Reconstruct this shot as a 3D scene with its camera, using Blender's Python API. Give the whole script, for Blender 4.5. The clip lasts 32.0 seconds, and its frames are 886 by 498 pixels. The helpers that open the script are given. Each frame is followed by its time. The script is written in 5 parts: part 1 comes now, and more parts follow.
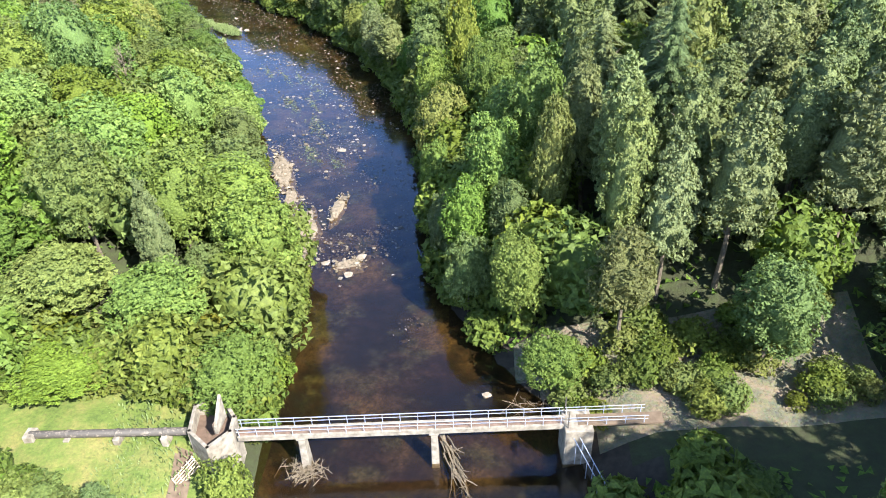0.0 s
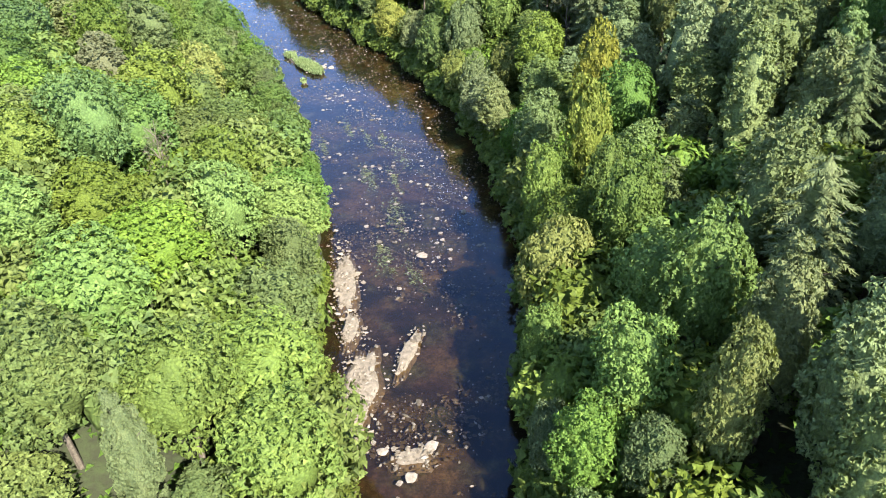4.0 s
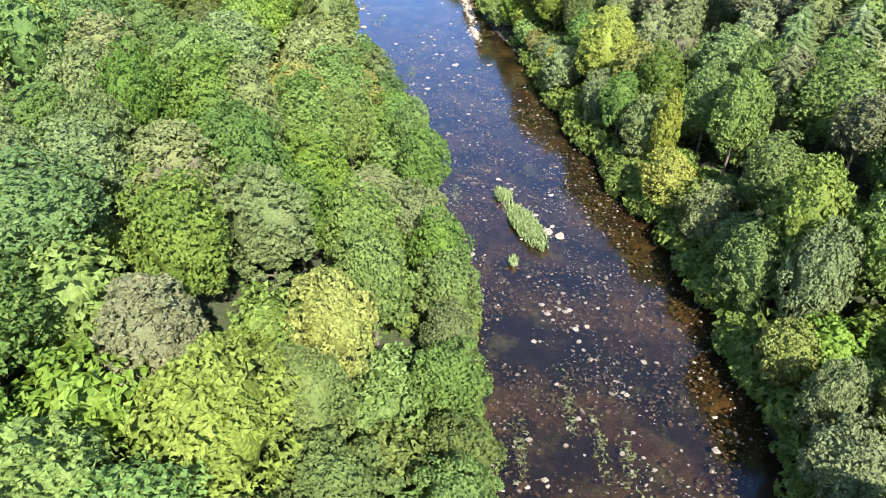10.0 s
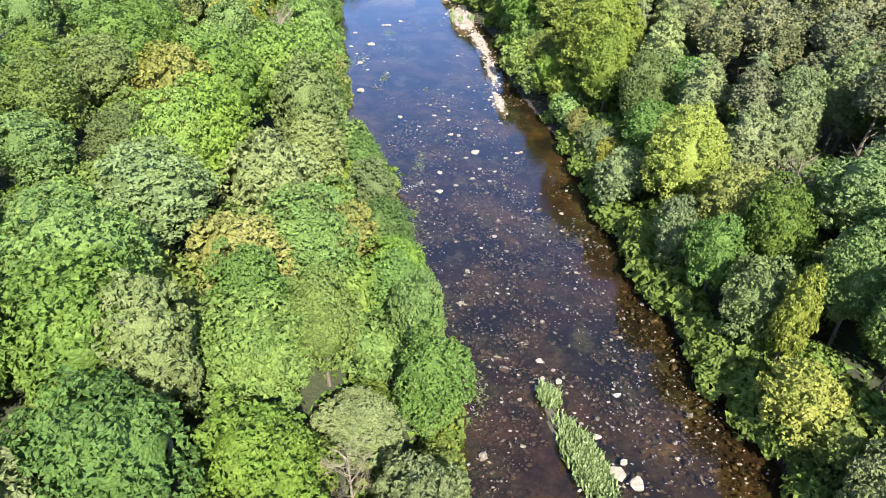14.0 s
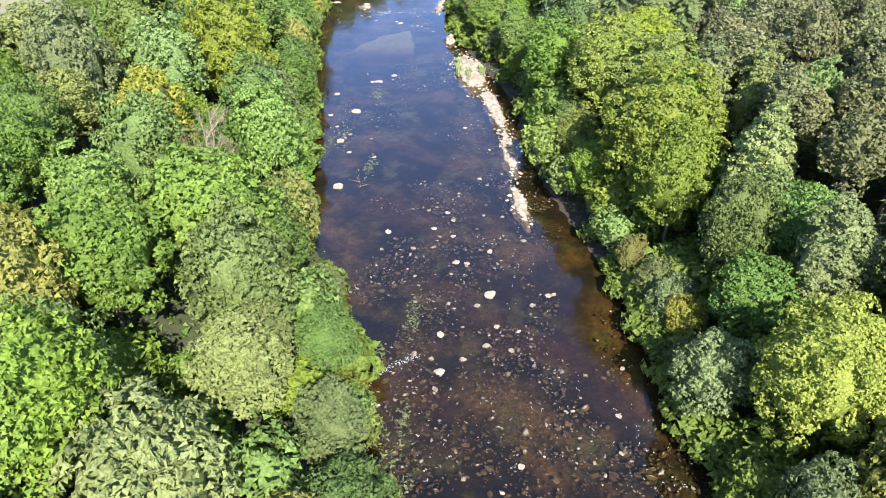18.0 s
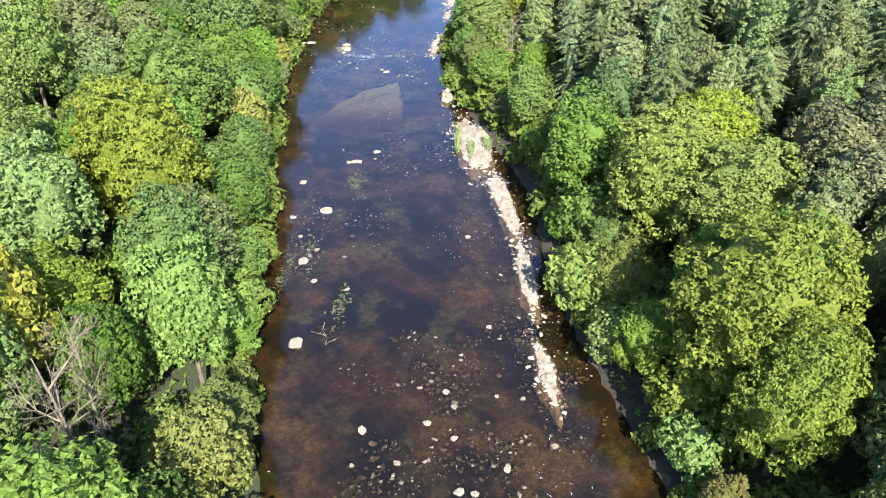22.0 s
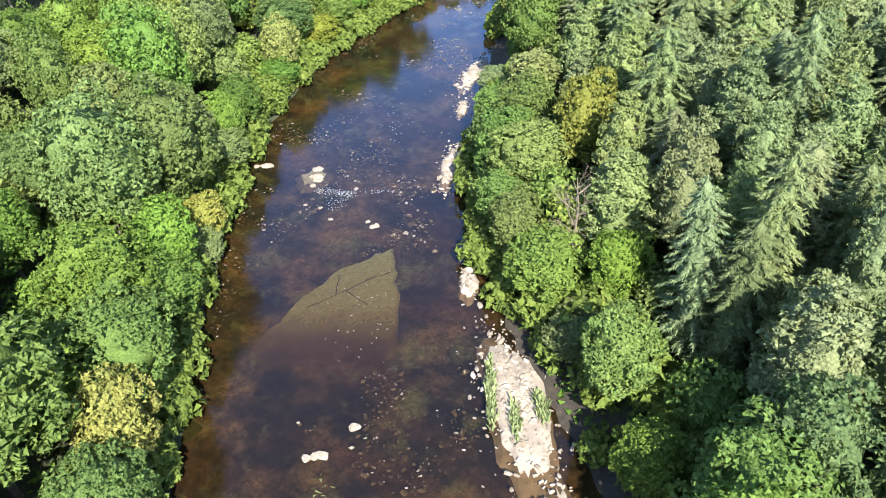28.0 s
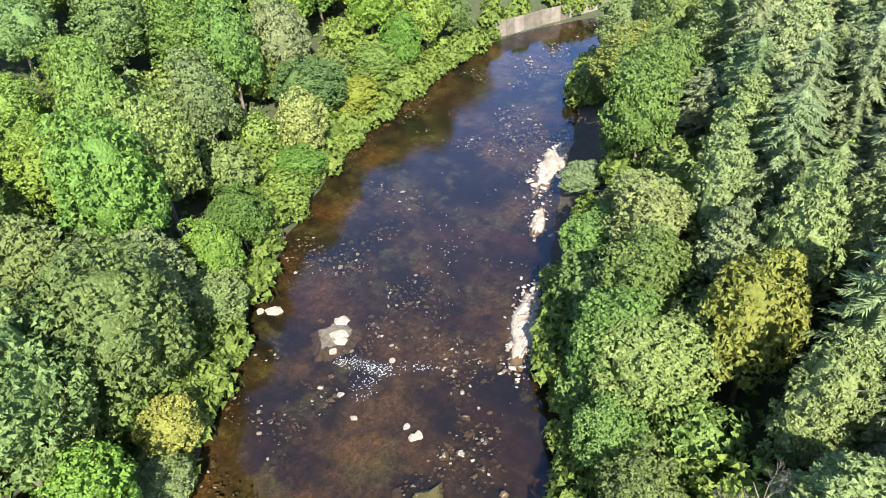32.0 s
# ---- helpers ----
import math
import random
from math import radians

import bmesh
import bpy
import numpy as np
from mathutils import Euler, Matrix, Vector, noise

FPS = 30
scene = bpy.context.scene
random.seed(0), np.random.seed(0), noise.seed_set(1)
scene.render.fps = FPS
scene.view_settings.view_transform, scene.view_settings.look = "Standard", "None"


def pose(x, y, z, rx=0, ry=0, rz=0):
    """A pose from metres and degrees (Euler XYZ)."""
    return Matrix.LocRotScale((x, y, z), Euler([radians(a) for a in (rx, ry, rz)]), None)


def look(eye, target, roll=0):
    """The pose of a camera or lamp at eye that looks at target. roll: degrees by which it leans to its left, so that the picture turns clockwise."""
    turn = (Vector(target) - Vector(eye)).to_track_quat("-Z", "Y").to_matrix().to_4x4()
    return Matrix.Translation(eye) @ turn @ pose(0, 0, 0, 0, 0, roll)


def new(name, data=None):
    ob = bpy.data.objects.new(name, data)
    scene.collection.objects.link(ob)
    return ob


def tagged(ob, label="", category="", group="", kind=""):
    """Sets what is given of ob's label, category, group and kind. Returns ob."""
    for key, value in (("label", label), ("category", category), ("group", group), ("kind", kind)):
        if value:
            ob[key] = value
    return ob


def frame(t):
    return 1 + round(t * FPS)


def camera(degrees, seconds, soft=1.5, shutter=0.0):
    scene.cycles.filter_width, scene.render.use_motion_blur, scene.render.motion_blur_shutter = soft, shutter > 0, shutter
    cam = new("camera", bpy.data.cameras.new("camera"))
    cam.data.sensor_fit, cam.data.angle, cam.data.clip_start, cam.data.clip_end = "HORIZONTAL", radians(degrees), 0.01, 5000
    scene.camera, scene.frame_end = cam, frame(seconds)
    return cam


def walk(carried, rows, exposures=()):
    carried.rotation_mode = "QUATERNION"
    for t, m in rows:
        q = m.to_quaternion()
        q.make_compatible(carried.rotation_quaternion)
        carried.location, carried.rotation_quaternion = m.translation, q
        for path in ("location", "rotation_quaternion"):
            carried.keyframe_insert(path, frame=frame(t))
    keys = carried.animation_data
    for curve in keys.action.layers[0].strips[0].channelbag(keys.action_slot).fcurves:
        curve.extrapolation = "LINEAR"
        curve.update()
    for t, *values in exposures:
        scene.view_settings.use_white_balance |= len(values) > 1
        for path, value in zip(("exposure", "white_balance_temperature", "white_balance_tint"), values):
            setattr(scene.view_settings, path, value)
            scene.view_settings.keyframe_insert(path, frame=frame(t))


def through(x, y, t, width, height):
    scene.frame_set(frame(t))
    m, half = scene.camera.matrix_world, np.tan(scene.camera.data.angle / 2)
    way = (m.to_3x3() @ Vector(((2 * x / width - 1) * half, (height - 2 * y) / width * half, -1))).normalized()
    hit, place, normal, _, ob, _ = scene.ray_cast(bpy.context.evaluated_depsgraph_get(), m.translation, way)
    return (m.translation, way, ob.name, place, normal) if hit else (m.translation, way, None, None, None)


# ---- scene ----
cam = camera(63.5, 32.0, soft=1.0)
PATH = [
    (0, (-0.238, 1.972, 67.532), (-0.323, 3.618, 66.4), -2.5),
    (0.5, (-0.565, 6.191, 67.97), (-0.661, 7.838, 66.84), -2.7),
    (1, (-0.975, 10.878, 68.004), (-1.08, 12.521, 66.869), -2.8),
    (1.5, (-1.353, 15.664, 67.799), (-1.506, 17.308, 66.67), -2.5),
    (2, (-1.75, 20.613, 68.027), (-1.941, 22.254, 66.899), -2.3),
    (2.5, (-2.328, 25.513, 68.381), (-2.565, 27.146, 67.251), -2.0),
    (3, (-3.192, 30.501, 68.565), (-3.449, 32.132, 67.435), -2.2),
    (3.5, (-4.098, 35.829, 68.764), (-4.378, 37.45, 67.627), -2.7),
    (5.5, (-8.971, 62.05, 70.051), (-9.463, 63.62, 68.914), -0.8),
    (6, (-11.493, 68.154, 70.233), (-12.023, 69.708, 69.092), -0.6),
    (6.5, (-14.411, 74.54, 70.751), (-14.965, 76.084, 69.607), -0.3),
    (7, (-17.471, 81.089, 70.974), (-18.071, 82.613, 69.826), -0.2),
    (7.5, (-20.775, 87.439, 71.012), (-21.41, 88.948, 69.863), -0.1),
    (8, (-24.372, 93.661, 70.891), (-25.034, 95.159, 69.744), -0.1),
    (8.5, (-28.043, 100.175, 71.047), (-28.748, 101.649, 69.894), 0.3),
    (9, (-31.528, 106.593, 70.985), (-32.272, 108.05, 69.835), 0.6),
    (9.5, (-34.767, 113.287, 70.825), (-35.532, 114.73, 69.671), 0.6),
    (10, (-38.135, 119.492, 70.678), (-38.908, 120.932, 69.526), 0.3),
    (10.5, (-41.545, 125.678, 70.678), (-42.317, 127.114, 69.52), 0.2),
    (11, (-44.994, 131.699, 70.296), (-45.778, 133.13, 69.139), 0.5),
    (11.5, (-48.242, 137.236, 70.161), (-49.033, 138.665, 69.007), 0.7),
    (12, (-51.541, 142.7, 70.129), (-52.324, 144.129, 68.969), 0.6),
    (12.5, (-54.887, 148.093, 70.302), (-55.668, 149.523, 69.143), 0.6),
    (13, (-58.053, 153.326, 70.133), (-58.835, 154.758, 68.977), 0.7),
    (13.5, (-61.331, 158.686, 70.317), (-62.112, 160.12, 69.161), 0.9),
    (14, (-64.434, 163.925, 70.55), (-65.218, 165.355, 69.392), 1.0),
    (14.5, (-67.495, 169.598, 70.551), (-68.279, 171.027, 69.393), 0.7),
    (16.5, (-80.105, 192.96, 69.565), (-80.898, 194.378, 68.398), 0.1),
    (17, (-82.783, 198.252, 69.551), (-83.578, 199.667, 68.381), 0.1),
    (17.5, (-85.578, 203.508, 69.474), (-86.375, 204.921, 68.305), 0.0),
    (18, (-88.015, 208.727, 69.223), (-88.821, 210.135, 68.052), -0.1),
    (18.5, (-90.636, 213.749, 69.247), (-91.443, 215.152, 68.073), -0.1),
    (19, (-93.018, 218.695, 69.135), (-93.827, 220.093, 67.955), -0.2),
    (19.5, (-95.695, 223.292, 68.896), (-96.505, 224.692, 67.719), -0.3),
    (20, (-98.537, 227.843, 68.835), (-99.342, 229.241, 67.652), -0.2),
    (20.5, (-101.18, 232.739, 68.887), (-101.984, 234.136, 67.703), -0.4),
    (21, (-104.021, 237.619, 68.877), (-104.823, 239.014, 67.688), -0.5),
    (21.5, (-106.72, 242.612, 68.92), (-107.521, 244.008, 67.733), -0.6),
    (22, (-109.674, 247.927, 68.987), (-110.47, 249.319, 67.791), -0.8),
    (22.5, (-112.529, 253.459, 69.065), (-113.327, 254.849, 67.868), -1.0),
    (23, (-115.281, 258.542, 69.075), (-116.078, 259.933, 67.879), -1.1),
    (23.5, (-117.927, 263.977, 69.318), (-118.724, 265.36, 68.113), -1.5),
    (24, (-120.709, 269.289, 69.182), (-121.511, 270.671, 67.979), -1.6),
    (24.5, (-123.273, 274.689, 69.093), (-124.084, 276.063, 67.887), -1.9),
    (25, (-126.314, 279.706, 68.918), (-127.125, 281.076, 67.707), -2.1),
    (25.5, (-129.087, 284.82, 68.913), (-129.9, 286.186, 67.699), -2.4),
    (27.5, (-142.359, 305.227, 67.161), (-143.173, 306.585, 65.938), -2.8),
    (28, (-145.64, 310.349, 67.027), (-146.454, 311.699, 65.796), -3.0),
    (28.5, (-148.707, 315.4, 66.777), (-149.533, 316.741, 65.545), -3.2),
    (29, (-151.834, 320.248, 66.445), (-152.671, 321.579, 65.209), -3.1),
    (29.5, (-154.861, 324.761, 66.05), (-155.713, 326.085, 64.817), -3.2),
    (30, (-157.785, 329.101, 65.73), (-158.659, 330.407, 64.494), -3.3),
    (30.5, (-160.74, 333.641, 65.602), (-161.636, 334.932, 64.364), -3.5),
    (31, (-163.812, 338.018, 65.521), (-164.715, 339.302, 64.282), -3.6),
    (31.5, (-167.082, 342.475, 65.532), (-167.989, 343.75, 64.287), -3.9),
    (32, (-170.356, 347.126, 65.396), (-171.269, 348.392, 64.145), -4.3),
]
walk(cam, [(t, look(eye, target, roll)) for t, eye, target, roll in PATH], [(0.0, 2.03), (22.0, 2.03), (32.0, 2.13)])

# ---- world, sun ----
SUN_EL, SUN_DIR = radians(43), Vector((0.69, -0.72, 0)).normalized()
world = bpy.data.worlds.new("sky")
scene.world = world
world.use_nodes = True
wn = world.node_tree.nodes
sky = wn.new("ShaderNodeTexSky")
sky.sky_type, sky.sun_disc, sky.sun_elevation, sky.sun_rotation = "NISHITA", False, SUN_EL, math.atan2(SUN_DIR.x, SUN_DIR.y)
sky.dust_density, sky.ozone_density = 0.4, 2.5
world.node_tree.links.new(sky.outputs[0], wn["Background"].inputs[0])
wn["Background"].inputs[1].default_value = 0.12
sun = new("sun", bpy.data.lights.new("sun", "SUN"))
sun.data.energy, sun.data.angle, sun.data.color = 5.0, radians(0.6), (1.0, 0.94, 0.83)
to_sun = SUN_DIR * math.cos(SUN_EL) + Vector((0, 0, math.sin(SUN_EL)))
sun.matrix_world = look(to_sun * 200, (0, 0, 0))


# ---- materials ----
def material(name, rough=0.8):
    """A new node material, its nodes, links and Principled node."""
    m = bpy.data.materials.new(name)
    m.use_nodes = True
    b = m.node_tree.nodes["Principled BSDF"]
    b.inputs["Roughness"].default_value = rough
    return m, m.node_tree.nodes, m.node_tree.links, b


def ramp(nodes, stops):
    r = nodes.new("ShaderNodeValToRGB")
    while len(r.color_ramp.elements) < len(stops):
        r.color_ramp.elements.new(0.5)
    for e, (at, c) in zip(r.color_ramp.elements, stops):
        e.position, e.color = at, (*c, 1)
    return r


def noise_node(nodes, links, scale, detail=4.0, rough=0.55, coords="Object"):
    tc = nodes.new("ShaderNodeTexCoord")
    n = nodes.new("ShaderNodeTexNoise")
    n.inputs["Scale"].default_value, n.inputs["Detail"].default_value, n.inputs["Roughness"].default_value = scale, detail, rough
    links.new(tc.outputs[coords], n.inputs["Vector"])
    return n


def mixer(nodes, links, a, b, fac, blend="MIX"):
    m = nodes.new("ShaderNodeMix")
    m.data_type, m.blend_type = "RGBA", blend
    for sock, v in ((m.inputs[0], fac), (m.inputs[6], a), (m.inputs[7], b)):
        if isinstance(v, bpy.types.NodeSocket):
            links.new(v, sock)
        else:
            sock.default_value = v if not isinstance(v, tuple) else (*v, 1)
    return m.outputs[2]


def bump(nodes, links, b, height, strength=0.5, distance=0.1):
    n = nodes.new("ShaderNodeBump")
    n.inputs["Strength"].default_value, n.inputs["Distance"].default_value = strength, distance
    links.new(height, n.inputs["Height"])
    links.new(n.outputs[0], b.inputs["Normal"])


def leaf_material(name, dark, light, tip, through=0.3, rough=0.55, cells=3.0):
    """Foliage: each leaf clump differs, each tree differs, and some light comes through."""
    m, n, l, b = material(name, rough)
    geo, info = n.new("ShaderNodeNewGeometry"), n.new("ShaderNodeObjectInfo")
    r1 = ramp(n, ((0.0, dark), (0.6, light), (1.0, tip)))
    big = noise_node(n, l, 0.35, 2.0)
    add = n.new("ShaderNodeMath")
    add.operation = "MULTIPLY_ADD"
    l.new(geo.outputs["Random Per Island"], add.inputs[0])
    add.inputs[1].default_value = 0.42
    l.new(big.outputs[0], add.inputs[2])
    sub = n.new("ShaderNodeMath")
    sub.operation = "SUBTRACT"
    l.new(add.outputs[0], sub.inputs[0])
    sub.inputs[1].default_value = 0.2
    l.new(sub.outputs[0], r1.inputs[0])
    hsv = n.new("ShaderNodeHueSaturation")
    for sock, lo, hi in (("Hue", 0.455, 0.495), ("Value", 0.68, 1.04), ("Saturation", 0.8, 1.0)):
        mr = n.new("ShaderNodeMapRange")
        mr.inputs[3].default_value, mr.inputs[4].default_value = lo, hi
        if sock == "Hue":
            l.new(info.outputs["Random"], mr.inputs[0])
        else:
            w = n.new("ShaderNodeMath")
            w.operation = "MULTIPLY"
            w.inputs[1].default_value = 7.31 if sock == "Value" else 13.7
            f = n.new("ShaderNodeMath")
            f.operation = "FRACT"
            l.new(info.outputs["Random"], w.inputs[0])
            l.new(w.outputs[0], f.inputs[0])
            l.new(f.outputs[0], mr.inputs[0])
        l.new(mr.outputs[0], hsv.inputs[sock])
    # sprays of leaves: noise-broken cells with raised middles, shade between them painted darker
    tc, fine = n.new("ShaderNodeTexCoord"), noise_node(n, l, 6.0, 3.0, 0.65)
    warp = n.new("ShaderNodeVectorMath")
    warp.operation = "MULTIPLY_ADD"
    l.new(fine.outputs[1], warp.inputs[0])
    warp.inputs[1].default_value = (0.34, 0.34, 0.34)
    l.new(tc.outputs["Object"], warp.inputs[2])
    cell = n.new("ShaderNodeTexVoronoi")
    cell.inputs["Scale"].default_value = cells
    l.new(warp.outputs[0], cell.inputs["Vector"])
    gap_shade = ramp(n, ((0.13, (1.18, 1.17, 1.1)), (0.76, (0.7, 0.71, 0.72))))
    l.new(cell.outputs["Distance"], gap_shade.inputs[0])
    l.new(mixer(n, l, r1.outputs[0], gap_shade.outputs[0], 1.0, "MULTIPLY"), hsv.inputs["Color"])
    inv = n.new("ShaderNodeMath")
    inv.operation = "SUBTRACT"
    inv.inputs[0].default_value = 1.0
    l.new(cell.outputs["Distance"], inv.inputs[1])
    bump(n, l, b, inv.outputs[0], 0.8, 0.2)
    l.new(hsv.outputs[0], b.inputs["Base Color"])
    b.inputs["Specular IOR Level"].default_value = 0.22
    t = n.new("ShaderNodeBsdfTranslucent")
    warm = mixer(n, l, hsv.outputs[0], (1.0, 1.0, 0.35), 1.0, "MULTIPLY")
    l.new(warm, t.inputs[0])
    mix = n.new("ShaderNodeMixShader")
    mix.inputs[0].default_value = through
    l.new(b.outputs[0], mix.inputs[1])
    l.new(t.outputs[0], mix.inputs[2])
    l.new(mix.outputs[0], n["Material Output"].inputs[0])
    return m


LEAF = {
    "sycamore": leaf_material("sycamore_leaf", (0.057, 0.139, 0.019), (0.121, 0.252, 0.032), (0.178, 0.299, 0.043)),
    # lime is the sycamore leaf again, yellower and brighter
    "lime": leaf_material("bright_sycamore_leaf", (0.075, 0.15, 0.018), (0.15, 0.275, 0.03), (0.22, 0.345, 0.05)),
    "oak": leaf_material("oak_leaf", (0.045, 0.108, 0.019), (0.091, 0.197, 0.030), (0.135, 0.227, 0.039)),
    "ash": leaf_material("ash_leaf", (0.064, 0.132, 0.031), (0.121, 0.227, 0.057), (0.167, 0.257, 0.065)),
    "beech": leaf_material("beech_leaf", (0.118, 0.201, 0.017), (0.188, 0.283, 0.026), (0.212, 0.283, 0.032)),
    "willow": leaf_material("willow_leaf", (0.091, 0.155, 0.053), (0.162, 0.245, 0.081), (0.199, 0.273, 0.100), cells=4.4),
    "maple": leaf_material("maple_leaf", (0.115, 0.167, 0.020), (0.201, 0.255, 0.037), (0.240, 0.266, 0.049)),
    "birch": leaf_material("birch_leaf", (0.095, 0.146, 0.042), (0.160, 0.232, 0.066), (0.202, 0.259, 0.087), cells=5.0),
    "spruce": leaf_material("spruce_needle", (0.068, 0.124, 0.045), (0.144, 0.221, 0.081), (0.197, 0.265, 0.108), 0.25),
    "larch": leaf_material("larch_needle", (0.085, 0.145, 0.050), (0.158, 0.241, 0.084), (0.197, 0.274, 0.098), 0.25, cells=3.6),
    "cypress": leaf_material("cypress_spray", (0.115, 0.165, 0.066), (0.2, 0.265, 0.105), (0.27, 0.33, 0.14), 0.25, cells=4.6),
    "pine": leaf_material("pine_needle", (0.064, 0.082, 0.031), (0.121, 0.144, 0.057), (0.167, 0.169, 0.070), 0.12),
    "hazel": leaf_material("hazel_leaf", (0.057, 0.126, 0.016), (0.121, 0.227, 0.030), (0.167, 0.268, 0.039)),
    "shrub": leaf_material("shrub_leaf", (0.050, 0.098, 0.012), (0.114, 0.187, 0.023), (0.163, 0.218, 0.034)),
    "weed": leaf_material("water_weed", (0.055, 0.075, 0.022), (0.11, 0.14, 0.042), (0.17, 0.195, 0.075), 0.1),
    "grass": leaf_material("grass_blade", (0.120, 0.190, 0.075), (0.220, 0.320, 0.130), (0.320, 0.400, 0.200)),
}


def bark_material(name, c0, c1):
    m, n, l, b = material(name, 0.9)
    nz = noise_node(n, l, 3.0, 6.0)
    r = ramp(n, ((0.3, c0), (0.7, c1)))
    l.new(nz.outputs[0], r.inputs[0])
    l.new(r.outputs[0], b.inputs["Base Color"])
    bump(n, l, b, nz.outputs[0], 0.6, 0.05)
    return m


BARK = bark_material("bark", (0.05, 0.04, 0.03), (0.15, 0.125, 0.095))
PALE_BARK = bark_material("pale_birch_bark", (0.16, 0.14, 0.12), (0.5, 0.46, 0.4))
TWIG = bark_material("dry_twig", (0.085, 0.068, 0.05), (0.2, 0.165, 0.125))
DRIFT = bark_material("bleached_driftwood", (0.07, 0.053, 0.036), (0.19, 0.155, 0.11))


def stone_material(name, c0, c1, scale=1.6):
    m, n, l, b = material(name, 0.85)
    nz, fine, info = noise_node(n, l, scale, 6.0), noise_node(n, l, scale * 9, 4.0), n.new("ShaderNodeObjectInfo")
    r = ramp(n, ((0.25, c0), (0.7, c1)))
    l.new(nz.outputs[0], r.inputs[0])
    geo = n.new("ShaderNodeNewGeometry")
    r2 = ramp(n, ((0.0, (0.42, 0.39, 0.34)), (0.7, (0.8, 0.78, 0.74)), (1.0, (1.05, 1.05, 1.05))))
    l.new(geo.outputs["Random Per Island"], r2.inputs[0])
    l.new(mixer(n, l, r.outputs[0], r2.outputs[0], 1.0, "MULTIPLY"), b.inputs["Base Color"])
    bump(n, l, b, fine.outputs[0], 0.7, 0.06)
    return m


ROCK = stone_material("pale_sandstone", (0.12, 0.1, 0.076), (0.29, 0.25, 0.205))
RIVERSTONE = stone_material("brown_river_stone", (0.06, 0.05, 0.038), (0.26, 0.225, 0.18))
SHINGLE = stone_material("shingle", (0.16, 0.138, 0.118), (0.35, 0.31, 0.275), 0.7)
WETROCK = stone_material("wet_stone", (0.04, 0.035, 0.028), (0.14, 0.122, 0.098))
CONCRETE = stone_material("concrete", (0.12, 0.105, 0.09), (0.4, 0.375, 0.34), 1.3)
REDBRICK = stone_material("rusty_brick", (0.085, 0.055, 0.042), (0.18, 0.125, 0.1), 1.5)
WALLSTONE = stone_material("pale_masonry", (0.1, 0.085, 0.07), (0.19, 0.17, 0.14), 0.8)


def painted_material(name, c, rough=0.5, wear=(0.3, 0.25, 0.2)):
    m, n, l, b = material(name, rough)
    nz = noise_node(n, l, 2.5, 8.0, 0.65)
    r = ramp(n, ((0.52, c), (0.72, wear)))
    l.new(nz.outputs[0], r.inputs[0])
    l.new(r.outputs[0], b.inputs["Base Color"])
    bump(n, l, b, nz.outputs[0], 0.2, 0.02)
    return m


RAILPAINT = painted_material("pale_blue_grey_rail_paint", (0.26, 0.3, 0.4), 0.45)
DARKPIPE = painted_material("tarred_pipe", (0.05, 0.045, 0.042), 0.7, (0.2, 0.17, 0.145))
FENCEWOOD = painted_material("weathered_fence_wood", (0.4, 0.33, 0.24), 0.85, (0.25, 0.2, 0.15))

# ground: forest floor, grass and bare earth by noise; the river's bed is peat-stained cobble
GROUND, gn, gl, gb = material("woodland_ground", 0.95)
g1, g2, g3 = noise_node(gn, gl, 0.05, 6.0), noise_node(gn, gl, 0.9, 8.0, 0.65), noise_node(gn, gl, 7.0, 3.0)
gr = ramp(gn, ((0.3, (0.014, 0.012, 0.007)), (0.5, (0.022, 0.03, 0.009)), (0.72, (0.035, 0.058, 0.013))))
gl.new(g2.outputs[0], gr.inputs[0])
gl.new(mixer(gn, gl, gr.outputs[0], mixer(gn, gl, (0.03, 0.022, 0.014), (0.025, 0.042, 0.011), g3.outputs[0]), g1.outputs[0]), gb.inputs["Base Color"])
bump(gn, gl, gb, g2.outputs[0], 0.8, 0.4)

GRASS, gn, gl, gb = material("sunlit_meadow_grass", 0.95)
g1, g2 = noise_node(gn, gl, 0.22, 8.0, 0.7), noise_node(gn, gl, 3.0, 8.0, 0.7)
gr = ramp(gn, ((0.3, (0.035, 0.07, 0.012)), (0.46, (0.1, 0.145, 0.028)), (0.64, (0.19, 0.18, 0.06)), (0.8, (0.2, 0.145, 0.085))))
gl.new(g1.outputs[0], gr.inputs[0])
g3 = ramp(gn, ((0.3, (0.6, 0.6, 0.6)), (0.7, (1.1, 1.1, 1.0))))
gl.new(g2.outputs[0], g3.inputs[0])
gl.new(mixer(gn, gl, gr.outputs[0], g3.outputs[0], 1.0, "MULTIPLY"), gb.inputs["Base Color"])
bump(gn, gl, gb, g2.outputs[0], 0.9, 0.15)

BEDSTONE = stone_material("submerged_cobble", (0.05, 0.042, 0.03), (0.17, 0.145, 0.1))
# wet earth and gravel, with the overhanging trees' shade put into the colour
DARKBANK = stone_material("damp_shore_painted_shade", (0.012, 0.010, 0.007), (0.045, 0.036, 0.026), 1.3)
EARTH = stone_material("trodden_earth", (0.10, 0.072, 0.052), (0.19, 0.145, 0.11), 1.2)
HAY, gn, gl, gb = material("mown_field", 0.95)
g1, g2 = noise_node(gn, gl, 0.03, 4.0), noise_node(gn, gl, 0.8, 6.0)
gr = ramp(gn, ((0.35, (0.08, 0.08, 0.03)), (0.65, (0.11, 0.095, 0.04))))
gl.new(g1.outputs[0], gr.inputs[0])
gl.new(mixer(gn, gl, gr.outputs[0], g2.outputs[1], 0.08), gb.inputs["Base Color"])

